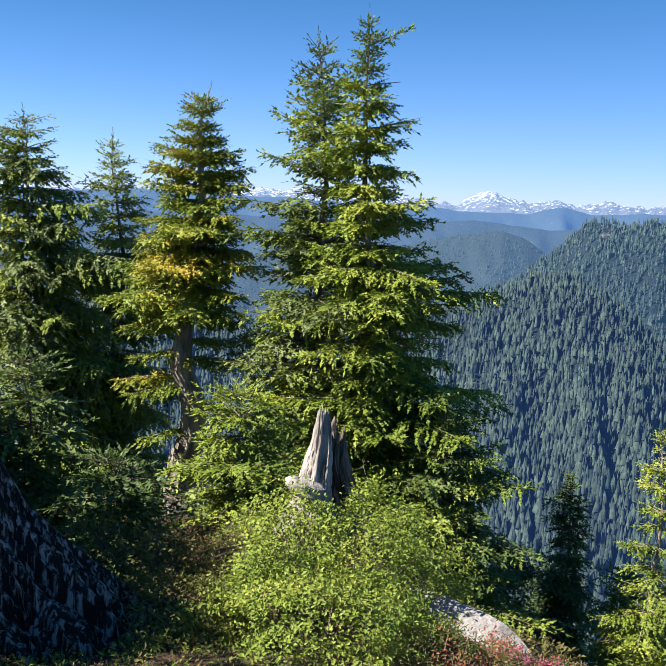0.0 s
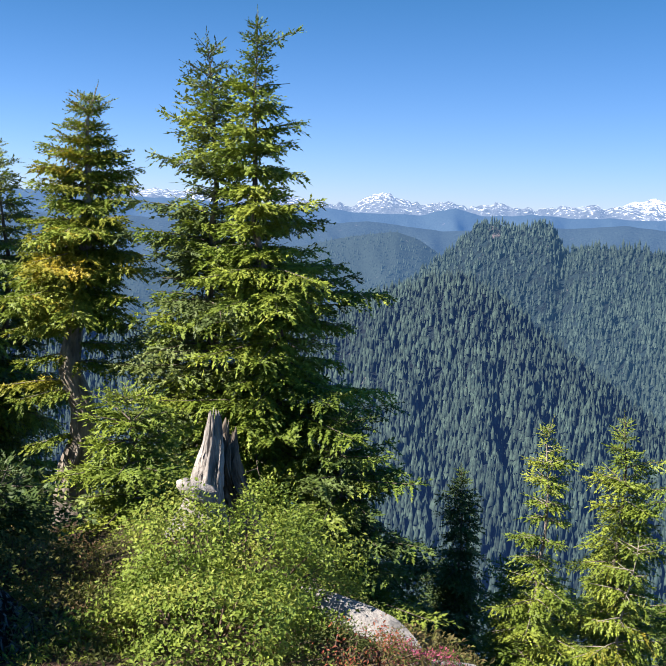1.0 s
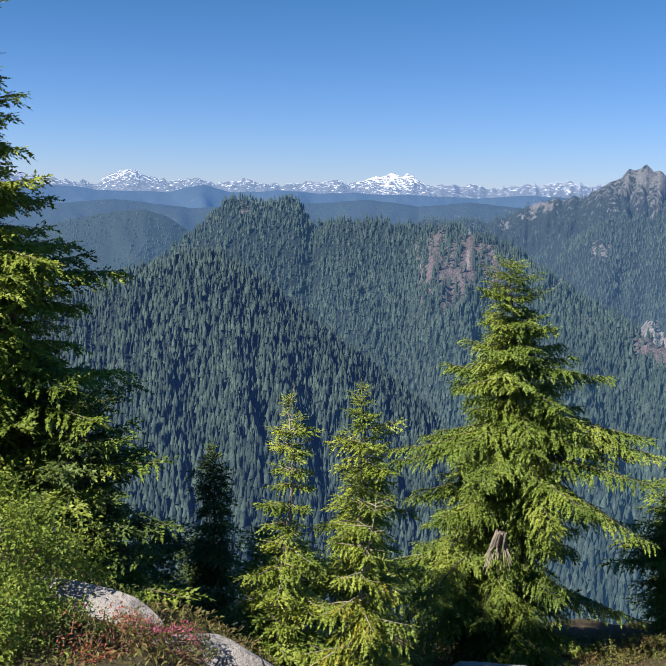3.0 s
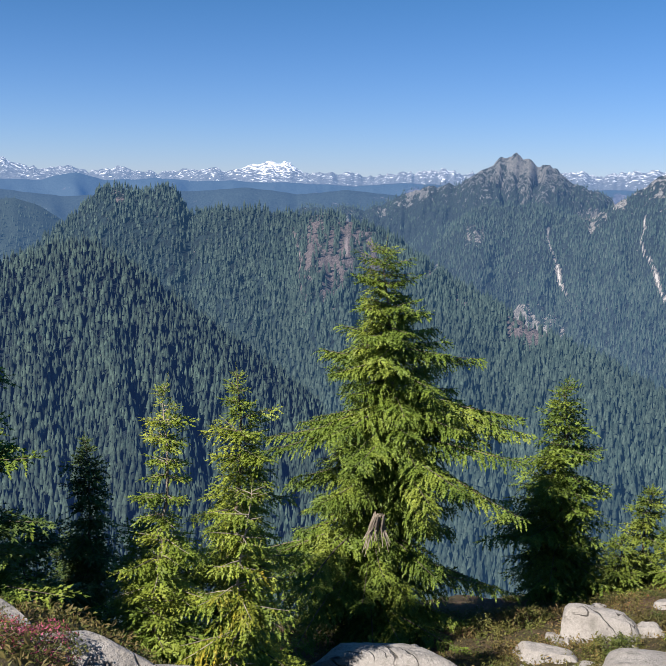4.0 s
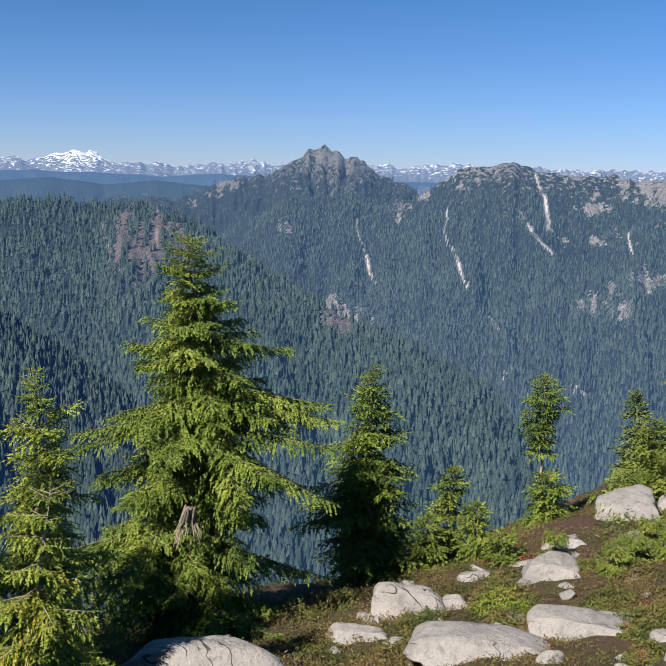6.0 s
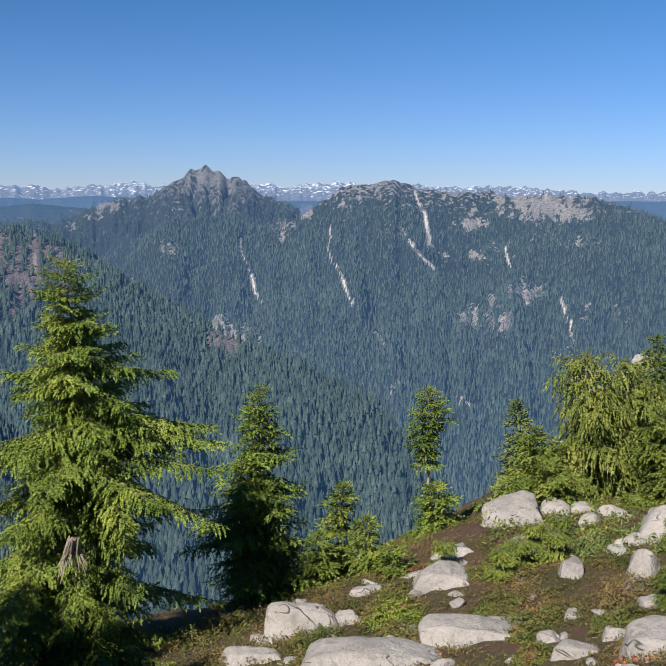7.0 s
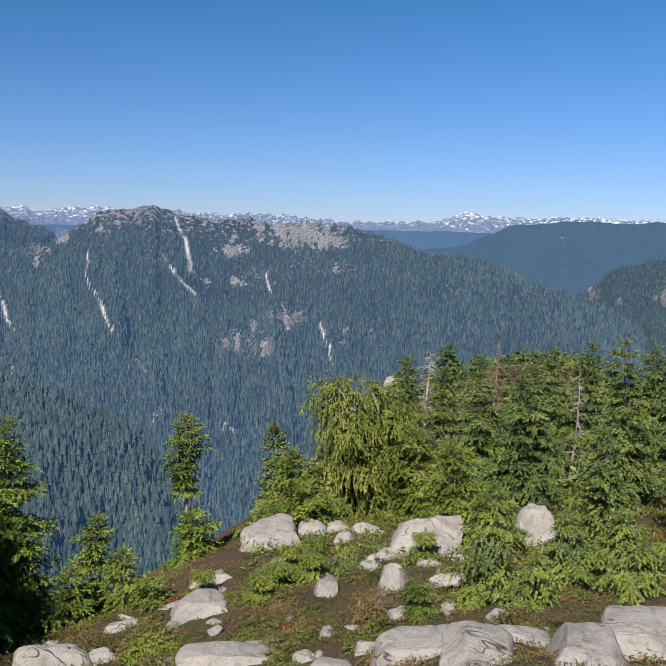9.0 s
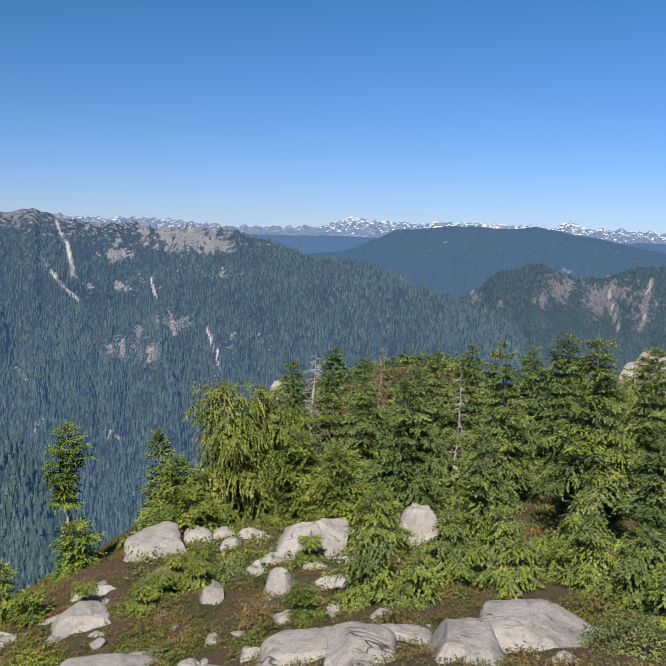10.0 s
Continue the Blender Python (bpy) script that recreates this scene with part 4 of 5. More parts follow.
def snag(name, x, y, height, width, seed, label, sink=0.1):
    """A dead stump weathered to one broad fluted spike, with a curled knob of old limb and a broken splinter beside it."""
    z0 = ground(x, y) - sink
    root = thing(name, x, y, z0, label, "stump")

    def spike(title, foot, top, w0, w1, squash, sd, mat):
        n, m = 96, 70
        t = np.arange(n) * 2 * math.pi / n
        u = np.linspace(0, 1, m)[:, None]
        tw = t[None] + 0.5 * u
        flute = 1 + 0.30 * fbm(np.cos(tw) * 1.6 + sd, np.sin(tw) * 1.6 + u * 0.5, 3, sd) + 0.20 * fbm(np.cos(tw) * 5 + u * 0.5, np.sin(tw) * 5 + sd, 3, sd + 6, 0.6) + 0.13 * fbm(np.cos(tw) * 11 + u * 5, np.sin(tw) * 11 + u * 3 + sd, 3, sd + 9)
        rr = (w1 + (w0 - w1) * (1 - u) ** 0.75 + 0.4 * w0 * np.exp(-u * 9)) * flute
        jag = 0.16 * fbm(np.cos(t) * 2.4 + sd, np.sin(t) * 2.4, 4, sd + 3, 0.7) * (top[2] - foot[2])
        c = [foot[q] + (top[q] - foot[q]) * u + (0.04 * np.sin(u * 5 + sd) if q < 2 else 0) for q in range(3)]
        v = np.stack([c[0] + rr * np.cos(t), c[1] + rr * squash * np.sin(t), c[2] + jag * u ** 2 + 0 * t], -1)
        cap = v[-1].mean(0) - (0, 0, 0.05)
        i, j = np.meshgrid(np.arange(m - 1), np.arange(n), indexing="ij")
        k = (j + 1) % n
        f = np.stack([i * n + j, i * n + k, (i + 1) * n + k, (i + 1) * n + j], -1).reshape(-1, 4)
        jj = np.arange(n)
        lid = np.stack([(m - 1) * n + jj, (m - 1) * n + (jj + 1) % n, np.full(n, m * n), np.full(n, m * n)], -1)[:, :3]
        f = np.concatenate([f[:, [0, 1, 2]], f[:, [0, 2, 3]], lid])
        part(title, mesh_from(title, np.concatenate([v.reshape(-1, 3), cap[None]]), f, [mat], smooth=True), root)

    spike("stem", (0.02, 0, 0), (-0.02, 0.0, height), width * 0.34, 0.035, 0.7, seed, M_DEAD)
    spike("splinter", (0.17, 0.12, 0), (0.16, 0.14, height * 0.86), width * 0.36, 0.03, 0.7, seed + 4, M_BARK)
    spike("splinter", (-0.14, 0.05, 0), (-0.11, 0.06, height * 0.5), width * 0.30, 0.05, 0.8, seed + 7, M_DEAD)
    kv, kf = tubes([([(0.02, -0.06, 0.44 * height), (-0.10, -0.10, 0.52 * height), (-0.15, -0.10, 0.53 * height), (-0.18, -0.09, 0.57 * height), (-0.19, -0.08, 0.60 * height)], (0.075, 0.07, 0.055, 0.045, 0.03))], 20, seed, 0.3)
    part("knob", mesh_from("knob", kv, kf, [M_DEAD], smooth=True), root)
    return root


def bole(line, radii, seed, flake=0.10, around=180, along=170):
    """A thick old stem with deep flaking bark, as corners and faces."""
    line, radii = np.asarray(line, float), np.asarray(radii, float)
    s = np.linspace(0, 1, along)
    k = np.linspace(0, 1, len(line))
    axis = np.stack([np.interp(s, k, line[:, q]) for q in range(3)], 1)
    rad = np.interp(s, k, radii)
    t = np.arange(around) * 2 * math.pi / around
    twist = t[None] + s[:, None] * 0.8
    plate = fbm(np.cos(twist) * 8 + seed, np.sin(twist) * 8 + s[:, None] * 6, 4, seed, 0.6)
    ridge = np.abs(fbm(np.cos(twist) * 7, np.sin(twist) * 7 + s[:, None] * 4 + seed, 3, seed + 3))
    rr = rad[:, None] * (1 + flake * plate - flake * 1.6 * np.clip(1 - ridge / 0.22, 0, 1))
    d = np.gradient(axis, axis=0)
    d /= np.linalg.norm(d, axis=1, keepdims=True)
    a = np.cross(d, (0, 1.0, 0))
    a /= np.linalg.norm(a, axis=1, keepdims=True)
    b = np.cross(a, d)
    v = axis[:, None] + rr[..., None] * (a[:, None] * np.cos(t)[None, :, None] + b[:, None] * np.sin(t)[None, :, None])
    i, j = np.meshgrid(np.arange(along - 1), np.arange(around), indexing="ij")
    q = (j + 1) % around
    return v.reshape(-1, 3), np.stack([i * around + j, i * around + q, (i + 1) * around + q, (i + 1) * around + j], -1).reshape(-1, 4)


def dead_spire(name, x, y, top, seed, label, mat, limbs=40, reach=0.5, thick=0.02):
    """A dead standing conifer: bare stem and bare limbs."""
    rng = np.random.default_rng(seed)
    z0 = ground(x, y) - 0.1
    h = top - z0
    root = thing(name, x, y, z0, label, "dead tree")
    hs = np.linspace(0, 1, 10)
    axis = np.stack([0.03 * h * np.sin(hs * 4 + seed), 0.03 * h * np.cos(hs * 3 + seed), hs * h], 1)
    wv, wf = tubes([(axis, thick * h * (1.03 - hs))], 8, seed, 0.15)
    lines = []
    for _ in range(limbs):
        u, a = rng.uniform(0.25, 0.98), rng.uniform(0, 6.28)
        l = reach * (1.1 - u) * rng.uniform(0.5, 1.2)
        b = np.array([np.interp(u, hs, axis[:, k]) for k in range(3)])
        o = np.array([math.cos(a), math.sin(a), 0])
        s = np.linspace(0, 1, 4)
        line = b + l * (np.outer(s, o) + np.outer(0.25 * s - 0.5 * s * s, (0, 0, 1)))
        lines.append((line, (0.012, 0.009, 0.006, 0.003)))
        for q in range(4):
            c = line[1 + q % 3]
            lines.append((np.array([c, c + l * 0.4 * (o + rng.normal(0, 0.6, 3))]), (0.005, 0.002)))
    lv, lf = tubes(lines, 4, seed)
    part("trunk", mesh_from("trunk", wv, wf, [mat], smooth=True), root)
    tagged(part("branchwork", mesh_from("branchwork", lv, lf, [mat]), root), kind="stuff")
    return root


# ---- the clump of tall hemlocks ----
conifer("mountain_hemlock", 0.27, 9.5, 3.46, 1.75, 11, "tall bright green mountain hemlock with a bare-tipped crooked spire", M_HEMLOCK_BRIGHT, arms=((0.93, 80, 0.42), (0.86, 75, 0.35), (0.62, 75, 0.7), (0.30, 70, 1.3), (0.18, 80, 1.5), (0.12, 75, 1.6), (0.1, 60, 1.4)),
        power=1.2, per_m=54, side=(0.05, -0.1), bare_limbs=0.03, twig=0.13, tip=0.2, gaps=0.06, pad=0.21)
conifer("mountain_hemlock", -0.23, 10.1, 3.34, 1.75, 12, "blue-green mountain hemlock with an open drooping crown and slender tip", M_HEMLOCK_BLUE, M_HEMLOCK_BRIGHT, 0.35, per_m=46, power=0.85, gaps=0.12, droop=0.35, rise=0.3, bare_limbs=0.08, twig=0.15, tip=0.14, arms=((0.80, -90, 0.5), (0.72, -80, 0.65), (0.64, -95, 0.8), (0.56, -85, 0.9)))
conifer("mountain_hemlock", -1.5, 11.2, 2.91, 1.5, 13, "old mountain hemlock with yellowing needles and a split grey trunk", M_HEMLOCK_BRIGHT, M_HEMLOCK_YELLOW, 0.30, M_BARK_PALE, crown=0.50, per_m=66, power=0.72, gaps=0.24, arms=((0.50, -95, 0.7), (0.47, -70, 0.6), (0.44, 100, 0.8), (0.42, -110, 0.55), (0.36, -85, 0.75), (0.34, -120, 0.7), (0.40, 120, 0.9), (0.30, 95, 0.6), (0.24, -90, 0.6)), twig=0.13, pad=0.2, thick=0.036, lean=(0.22, 0), droop=0.5, bare_limbs=0.08, bend=0.06, crooked=0.04, side=(-0.1, -0.1))
conifer("mountain_hemlock", -3.1, 13.4, 2.5, 1.4, 14, "shaded hemlock with a slender bare tip", M_HEMLOCK_BRIGHT, M_HEMLOCK_BLUE, 0.4, per_m=44, power=0.8, droop=0.45, gaps=0.1, twig=0.17)
conifer("mountain_hemlock", -4.05, 12.5, 2.72, 1.7, 15, "drooping hemlock with a bent-over top", M_HEMLOCK_BRIGHT, M_HEMLOCK_BLUE, 0.4, per_m=46, power=0.5, droop=0.55, lean=(-0.35, 0), hang=0.15, twig=0.17)
conifer("mountain_hemlock", -4.6, 9.6, 1.5, 1.4, 16, "dense hemlock at the edge of the clump, darkened for shade", M_DARK_SHADED, per_m=36, power=0.5, droop=0.5, twig=0.2)
# next three: hemlocks out of view on the left, added to cast shade
conifer("mountain_hemlock", -3.6, 4.0, 2.2, 1.3, 17, "unseen dark hemlock added to shade the left foreground", M_DARK_SHADED, per_m=40, power=0.28, droop=0.45, twig=0.28, gaps=0.0)
conifer("mountain_hemlock", -4.7, 6.7, 2.0, 1.5, 22, "unseen dark hemlock added to shade the slope on the left", M_DARK_SHADED, per_m=36, power=0.4, droop=0.45, twig=0.28, gaps=0.0)
conifer("mountain_hemlock", -7.6, 10.0, 2.2, 1.7, 23, "unseen dark hemlock added to shade the left of the clump", M_DARK_SHADED, per_m=36, power=0.6, droop=0.45, twig=0.28)
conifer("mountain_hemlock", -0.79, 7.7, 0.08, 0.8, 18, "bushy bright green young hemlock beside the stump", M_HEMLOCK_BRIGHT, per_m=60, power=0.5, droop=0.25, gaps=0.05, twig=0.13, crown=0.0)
# another hemlock out of view, added to shade the ground by the trunk
conifer("mountain_hemlock", -3.5, 5.4, 1.95, 1.15, 26, "dense young hemlock with shade put into its needle colour", M_DARK_SHADED, per_m=36, power=0.35, droop=0.4, crown=0.0, twig=0.28, gaps=0.0)
# needles darkened here to stand for the shade behind the trunk
conifer("mountain_hemlock", -2.5, 7.7, 0.35, 1.1, 24, "dense young hemlock with shade put into its needle colour", M_DARK_SHADED, M_HEMLOCK_BLUE, 0.3, per_m=40, power=0.5, droop=0.5, crown=0.0, twig=0.18)
conifer("mountain_hemlock", -1.55, 6.7, -0.25, 0.8, 25, "low hemlock bush behind the old trunk, darkened for shade", M_DARK_SHADED, M_HEMLOCK_BLUE, 0.2, per_m=60, power=0.5, droop=0.4, crown=0.0, twig=0.16)
conifer("mountain_hemlock", 1.15, 9.0, -0.35, 0.9, 19, "low spreading hemlock under the tall spire", M_DARK_SHADED, M_HEMLOCK, 0.25, per_m=55, power=0.4, droop=0.3, crown=0.0, gaps=0.05)
# shadow of the tall clump put into the needle colour
conifer("mountain_hemlock", 3.26, 12.6, -1.90, 0.75, 20, "slender young hemlock with shade put into its needle colour", M_DARK_SHADED, per_m=54, power=0.8, droop=0.4, core=2.6)
conifer("mountain_hemlock", 2.2, 11.2, -2.5, 0.9, 21, "low hemlock thicket below the clump, darkened for shade", M_DARK_SHADED, M_HEMLOCK, 0.2, per_m=50, power=0.4, crown=0.0)

snag("dead_stump", -0.08, 6.45, 0.80, 0.44, 3, "broken silver-grey dead stump with one jagged spike")
old = thing("old_tree_trunk", -1.75, 4.5, ground(-1.75, 4.5) - 0.2, "leaning broken old trunk in deep shade, shade and sheen put into its flaking bark", "tree trunk")
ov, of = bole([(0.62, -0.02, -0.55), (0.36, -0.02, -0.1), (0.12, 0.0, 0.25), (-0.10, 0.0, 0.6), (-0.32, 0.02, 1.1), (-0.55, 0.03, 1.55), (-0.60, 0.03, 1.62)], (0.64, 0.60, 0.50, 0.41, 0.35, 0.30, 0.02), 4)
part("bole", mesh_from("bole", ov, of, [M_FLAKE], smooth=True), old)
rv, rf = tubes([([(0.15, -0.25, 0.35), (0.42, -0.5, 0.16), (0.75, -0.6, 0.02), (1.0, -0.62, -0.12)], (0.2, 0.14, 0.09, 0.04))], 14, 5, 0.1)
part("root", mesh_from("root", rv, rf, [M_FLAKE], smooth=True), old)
rock("granite_slab", 0.80, 5.05, -0.72, (0.42, 0.12, 0.09), 32, "pale narrow granite slab rising between heather and shrubs", None, -30, (0, 17), facets=12, rough=0.06)
rock("granite_slab", 1.38, 4.62, -0.93, (0.42, 0.14, 0.10), 33, "pale granite slab running down through the heather", None, -38, (0, 20), facets=12, rough=0.06)
rock("granite_slab", 1.95, 4.2, -1.15, (0.5, 0.2, 0.15), 34, "pale granite slab below the heather", None, -38, (0, 18), facets=12, rough=0.06)
shrub("blueberry_bush", 0.05, 5.25, (0.78, 0.6, 0.62), 41, "bright yellow-green blueberry bush in full leaf", M_SHRUB, 22000, 0.026, 90, shoots=0.12, wide=0.62, lumps=0.36)
shrub("blueberry_bush", -0.05, 4.5, (0.6, 0.5, 0.36), 42, "low yellow-green blueberry bush in full leaf", M_SHRUB, 12000, 0.026, 60, shoots=0.1, wide=0.62, lumps=0.36)
shrub("heather_clump", 0.62, 4.35, (0.42, 0.35, 0.22), 43, "red-tinged heather clump with pink blooms", M_HEATH, 6000, 0.02, 60, M_RED_LEAF, 0.18, wide=0.4)
shrub("heather_clump", 0.95, 4.5, (0.36, 0.35, 0.16), 44, "heather clump with pink blooms beside the slab", M_HEATH, 5000, 0.02, 60, M_BLOOM, 0.22, wide=0.4)
# these two take the darker heather material, shade put into the leaf colour
shrub("blueberry_bush", -0.85, 4.6, (0.6, 0.5, 0.25), 45, "low blueberry bush, darker heather colour standing for shade", M_HEATH, 6000, 0.026, 50)
shrub("blueberry_bush", -1.3, 5.6, (0.7, 0.5, 0.3), 46, "low blueberry bush, darker heather colour standing for shade", M_HEATH, 6000, 0.028, 50)

# ---- the young trees on the slope ----
conifer("mountain_hemlock", 3.21, 8.83, -0.36, 0.8, 51, "slender bright young hemlock with a bare patch of trunk", M_HEMLOCK_BRIGHT, twig=0.095, per_m=44, gaps=0.2, power=0.9, droop=0.4, thick=0.014, bark_mat=M_BARK_PALE)
conifer("mountain_hemlock", 4.13, 9.33, -0.41, 1.3, 52, "bright green young hemlock with a narrow tip", M_HEMLOCK_BRIGHT, twig=0.10, per_m=44, power=0.95, droop=0.45)
conifer("mountain_hemlock", 3.42, 7.23, -0.99, 0.5, 53, "pale drooping sapling with a leaning bare trunk", M_HEMLOCK_BRIGHT, M_HEMLOCK_YELLOW, 0.25, M_BARK_PALE, per_m=40, power=0.5, droop=0.6, lean=(0.2, 0), thick=0.014, gaps=0.2, hang=0.3, twig=0.085)
conifer("mountain_hemlock", 3.3, 10.0, -2.22, 0.85, 54, "low spreading bright green hemlock", M_HEMLOCK_BRIGHT, per_m=55, power=0.45, crown=0.0)
conifer("mountain_hemlock", 3.0, 8.6, -2.5, 0.6, 55, "low hemlock scrub below the slab", M_HEMLOCK, per_m=70, power=0.4, crown=0.0, twig=0.13)
full = conifer("mountain_hemlock", 7.83, 12.3, 0.74, 2.5, 56, "full bright green mountain hemlock with one long side limb", arms=((0.60, 118, 2.0), (0.585, 122, 2.1), (0.61, 113, 1.9), (0.595, 126, 1.7), (0.57, 118, 1.8)), per_m=46, power=0.72, droop=0.55, hang=0.10, twig=0.125, pad=0.24, gaps=0.10, bare_limbs=0.03, tip=0.18)
torn = np.random.default_rng(9)
strips = []
for _ in range(24):
    a0, spread = np.array([torn.normal(0, 0.05), torn.normal(0, 0.05), 0.0]), torn.normal(0, 0.16)
    strips.append((np.array([a0, a0 + (spread * 0.35, 0.04, -0.22), a0 + (spread, -0.05, -torn.uniform(0.3, 0.6))]), (0.013, 0.012, 0.004)))
tv, tf = tubes(strips, 5, 9, 0.2)
part("torn_limb", mesh_from("torn_limb", tv + np.array([-0.57, -0.89, -3.29 - full.location.z]), tf, [M_BARK_PALE]), full, "grey torn and splintered dead wood")
conifer("mountain_hemlock", 12.43, 13.2, -2.0, 1.6, 57, "narrow mid-green hemlock on the brink", M_HEMLOCK, M_DARK_SHADED, 0.1, per_m=44, power=0.9, twig=0.17)
for q, (px, py, pt, pr) in enumerate(((13.58, 12.1, -3.94, 0.5), (13.5, 11.44, -4.5, 0.55), (13.3, 10.6, -4.75, 0.5), (12.7, 11.9, -4.7, 0.5))):
    conifer("hemlock_sapling", px, py, pt, pr, 60 + q, "small bright green hemlock sapling", M_SCRUB, per_m=50, power=0.7, twig=0.17, group="saplings on the brink")
conifer("mountain_hemlock", 16.25, 12.1, -2.43, 0.55, 66, "thin hemlock with a tufted top over a bare trunk", M_HEMLOCK, per_m=34, power=0.3, gaps=0.25, twig=0.16, thick=0.014, bark_mat=M_BARK_PALE, crown=0.50)
conifer("mountain_hemlock", 16.3, 11.9, -4.55, 0.75, 67, "low bushy hemlock round a thin trunk", per_m=45, power=0.5, twig=0.2)

# ---- the wooded knoll ----
GROVE = (
    (20.64, 10.8, -2.0, 1.5, "cypress"), (21.9, 10.5, -2.3, 1.5, "cypress"), (20.6, 12.7, -3.5, 0.6, "slim"), (19.2, 11.3, -3.7, 0.9, "low"), (18.6, 10.6, -4.3, 1.0, "low"),
    (25.0, 11.1, -2.2, 0.9, "plain"), (26.3, 10.4, -2.4, 1.1, "plain"), (28.5, 10.3, -2.3, 1.2, "plain"), (31.2, 8.7, -2.2, 1.3, "plain"), (24.8, 8.8, -2.2, 1.3, "plain"),
    (26.6, 6.3, -1.3, 1.3, "plain"), (25.6, 7.6, -2.0, 1.3, "dark"), (22.0, 4.4, -0.7, 1.2, "plain"), (28.0, 4.9, -1.5, 1.3, "dark"), (24.2, 3.3, -0.7, 1.4, "dark"),
    (20.3, 2.1, -0.3, 1.45, "old"), (22.4, 1.1, -0.6, 1.4, "plain"), (21.4, 6.5, -1.7, 1.2, "dark"), (19.0, 7.2, -3.0, 1.0, "low"), (20.2, 8.6, -3.0, 1.1, "low"),
    (18.3, 3.9, -2.0, 1.1, "plain"), (14.15, 4.45, -2.35, 1.04, "bush"), (15.0, 3.6, -2.75, 1.17, "bush"), (16.1, 3.0, -2.9, 1.17, "bush"), (16.3, 1.7, -2.5, 1.30, "bush"), (14.4, 0.5, -2.4, 1.30, "bush"),
    (14.3, 0.7, -2.7, 1.04, "bush"), (15.3, 1.4, -2.6, 1.17, "bush"), (13.0, 0.1, -2.5, 1.04, "bush"), (14.9, 2.4, -3.0, 0.91, "bush"), (13.7, 3.7, -3.1, 0.78, "bush"), (17.8, 0.6, -1.6, 1.2, "dark"), (33.0, 6.0, -2.4, 1.5, "dark"), (30.5, 1.8, -1.6, 1.5, "plain"), (26.0, -0.6, -1.0, 1.4, "dark"), (17.2, 5.6, -3.2, 0.8, "low"),
)
FAR_GROVE = ((39.5, 20.5, -4.0), (42.5, 18.0, -3.2), (43.5, 20.0, -3.0), (38.6, 17.4, -4.9), (44.8, 18.0, -3.2), (41.5, 16.6, -4.0), (37.0, 19.2, -6.0), (36.0, 17.0, -6.6), (33.5, 15.6, -6.8), (31.5, 14.6, -6.6))
STYLE = {
    "cypress": dict(needles=M_CEDAR, kinds=SPRAYS_HANG, per_m=34, power=0.35, droop=0.5, hang=0.6, twig=0.26, crown=0.02, label="broad yellow-green cypress with hanging sprays"),
    "slim": dict(needles=M_HEMLOCK_BLUE, kinds=SPRAYS_FAR, per_m=32, power=0.8, twig=0.24, label="slim blue-green hemlock spire"),
    "low": dict(needles=M_SCRUB, second=M_CEDAR, share=0.3, per_m=50, power=0.5, twig=0.2, crown=0.0, label="low yellow-green hemlock scrub behind the rocks"),
    "plain": dict(needles=M_HEMLOCK_BLUE, second=M_SCRUB, share=0.25, per_m=38, power=0.75, kinds=SPRAYS_FAR, twig=0.17, gaps=0.10, bare_limbs=0.07, droop=0.55, whorl=0.34, core=1.1, label="weathered green mountain hemlock in the grove"),
    "old": dict(needles=M_SCRUB, second=M_HEMLOCK_BLUE, share=0.4, bark_mat=M_BARK_PALE, thick=0.034, crown=0.3, per_m=34, power=0.6, kinds=SPRAYS_FAR, twig=0.16, gaps=0.16, whorl=0.4, droop=0.55, core=1.0, label="old hemlock with a bare grey lower trunk"),
    "dark": dict(needles=M_DARK_SHADED, second=M_HEMLOCK_BLUE, share=0.4, per_m=40, power=0.7, kinds=SPRAYS_FAR, twig=0.17, droop=0.55, whorl=0.34, core=1.1, label="dark green mountain hemlock in the grove"),
    "bush": dict(needles=M_SCRUB, second=M_HEMLOCK_BLUE, share=0.3, per_m=50, power=0.95, twig=0.125, droop=0.7, crown=0.0, hang=0.2, core=1.0, kinds=SPRAYS_FAR, label="low bushy bright green hemlock among the rocks"),
}
for q, (px, py, pt, pr, style) in enumerate(GROVE):
    conifer("mountain_hemlock" if style != "cypress" else "yellow_cypress", px, py, pt, pr, 100 + q, group="trees of the grove", **STYLE[style])
for q, (px, py, pt) in enumerate(FAR_GROVE):
    conifer("mountain_hemlock", px, py, ground(px, py) + 1.6 + 0.25 * (q % 4), 0.8, 150 + q, "small dark hemlock on the far knoll", M_DARK_SHADED, kinds=SPRAYS_FAR, per_m=20, twig=0.4, power=0.7, group="trees of the far knoll")
dead_spire("dead_tree", 26.1, 10.9, -2.0, 5, "grey dead tree with bare limbs", M_DEAD, 130, 0.95, 0.022)
dead_spire("dead_tree", 28.7, 9.8, -1.9, 6, "reddish dead tree with bare twigs", M_DEAD_RED, 130, 0.6, 0.02)
dead_spire("dead_tree", 25.6, 6.4, -1.9, 7, "grey dead tree with bare limbs", M_DEAD, 60, 0.5, 0.014)

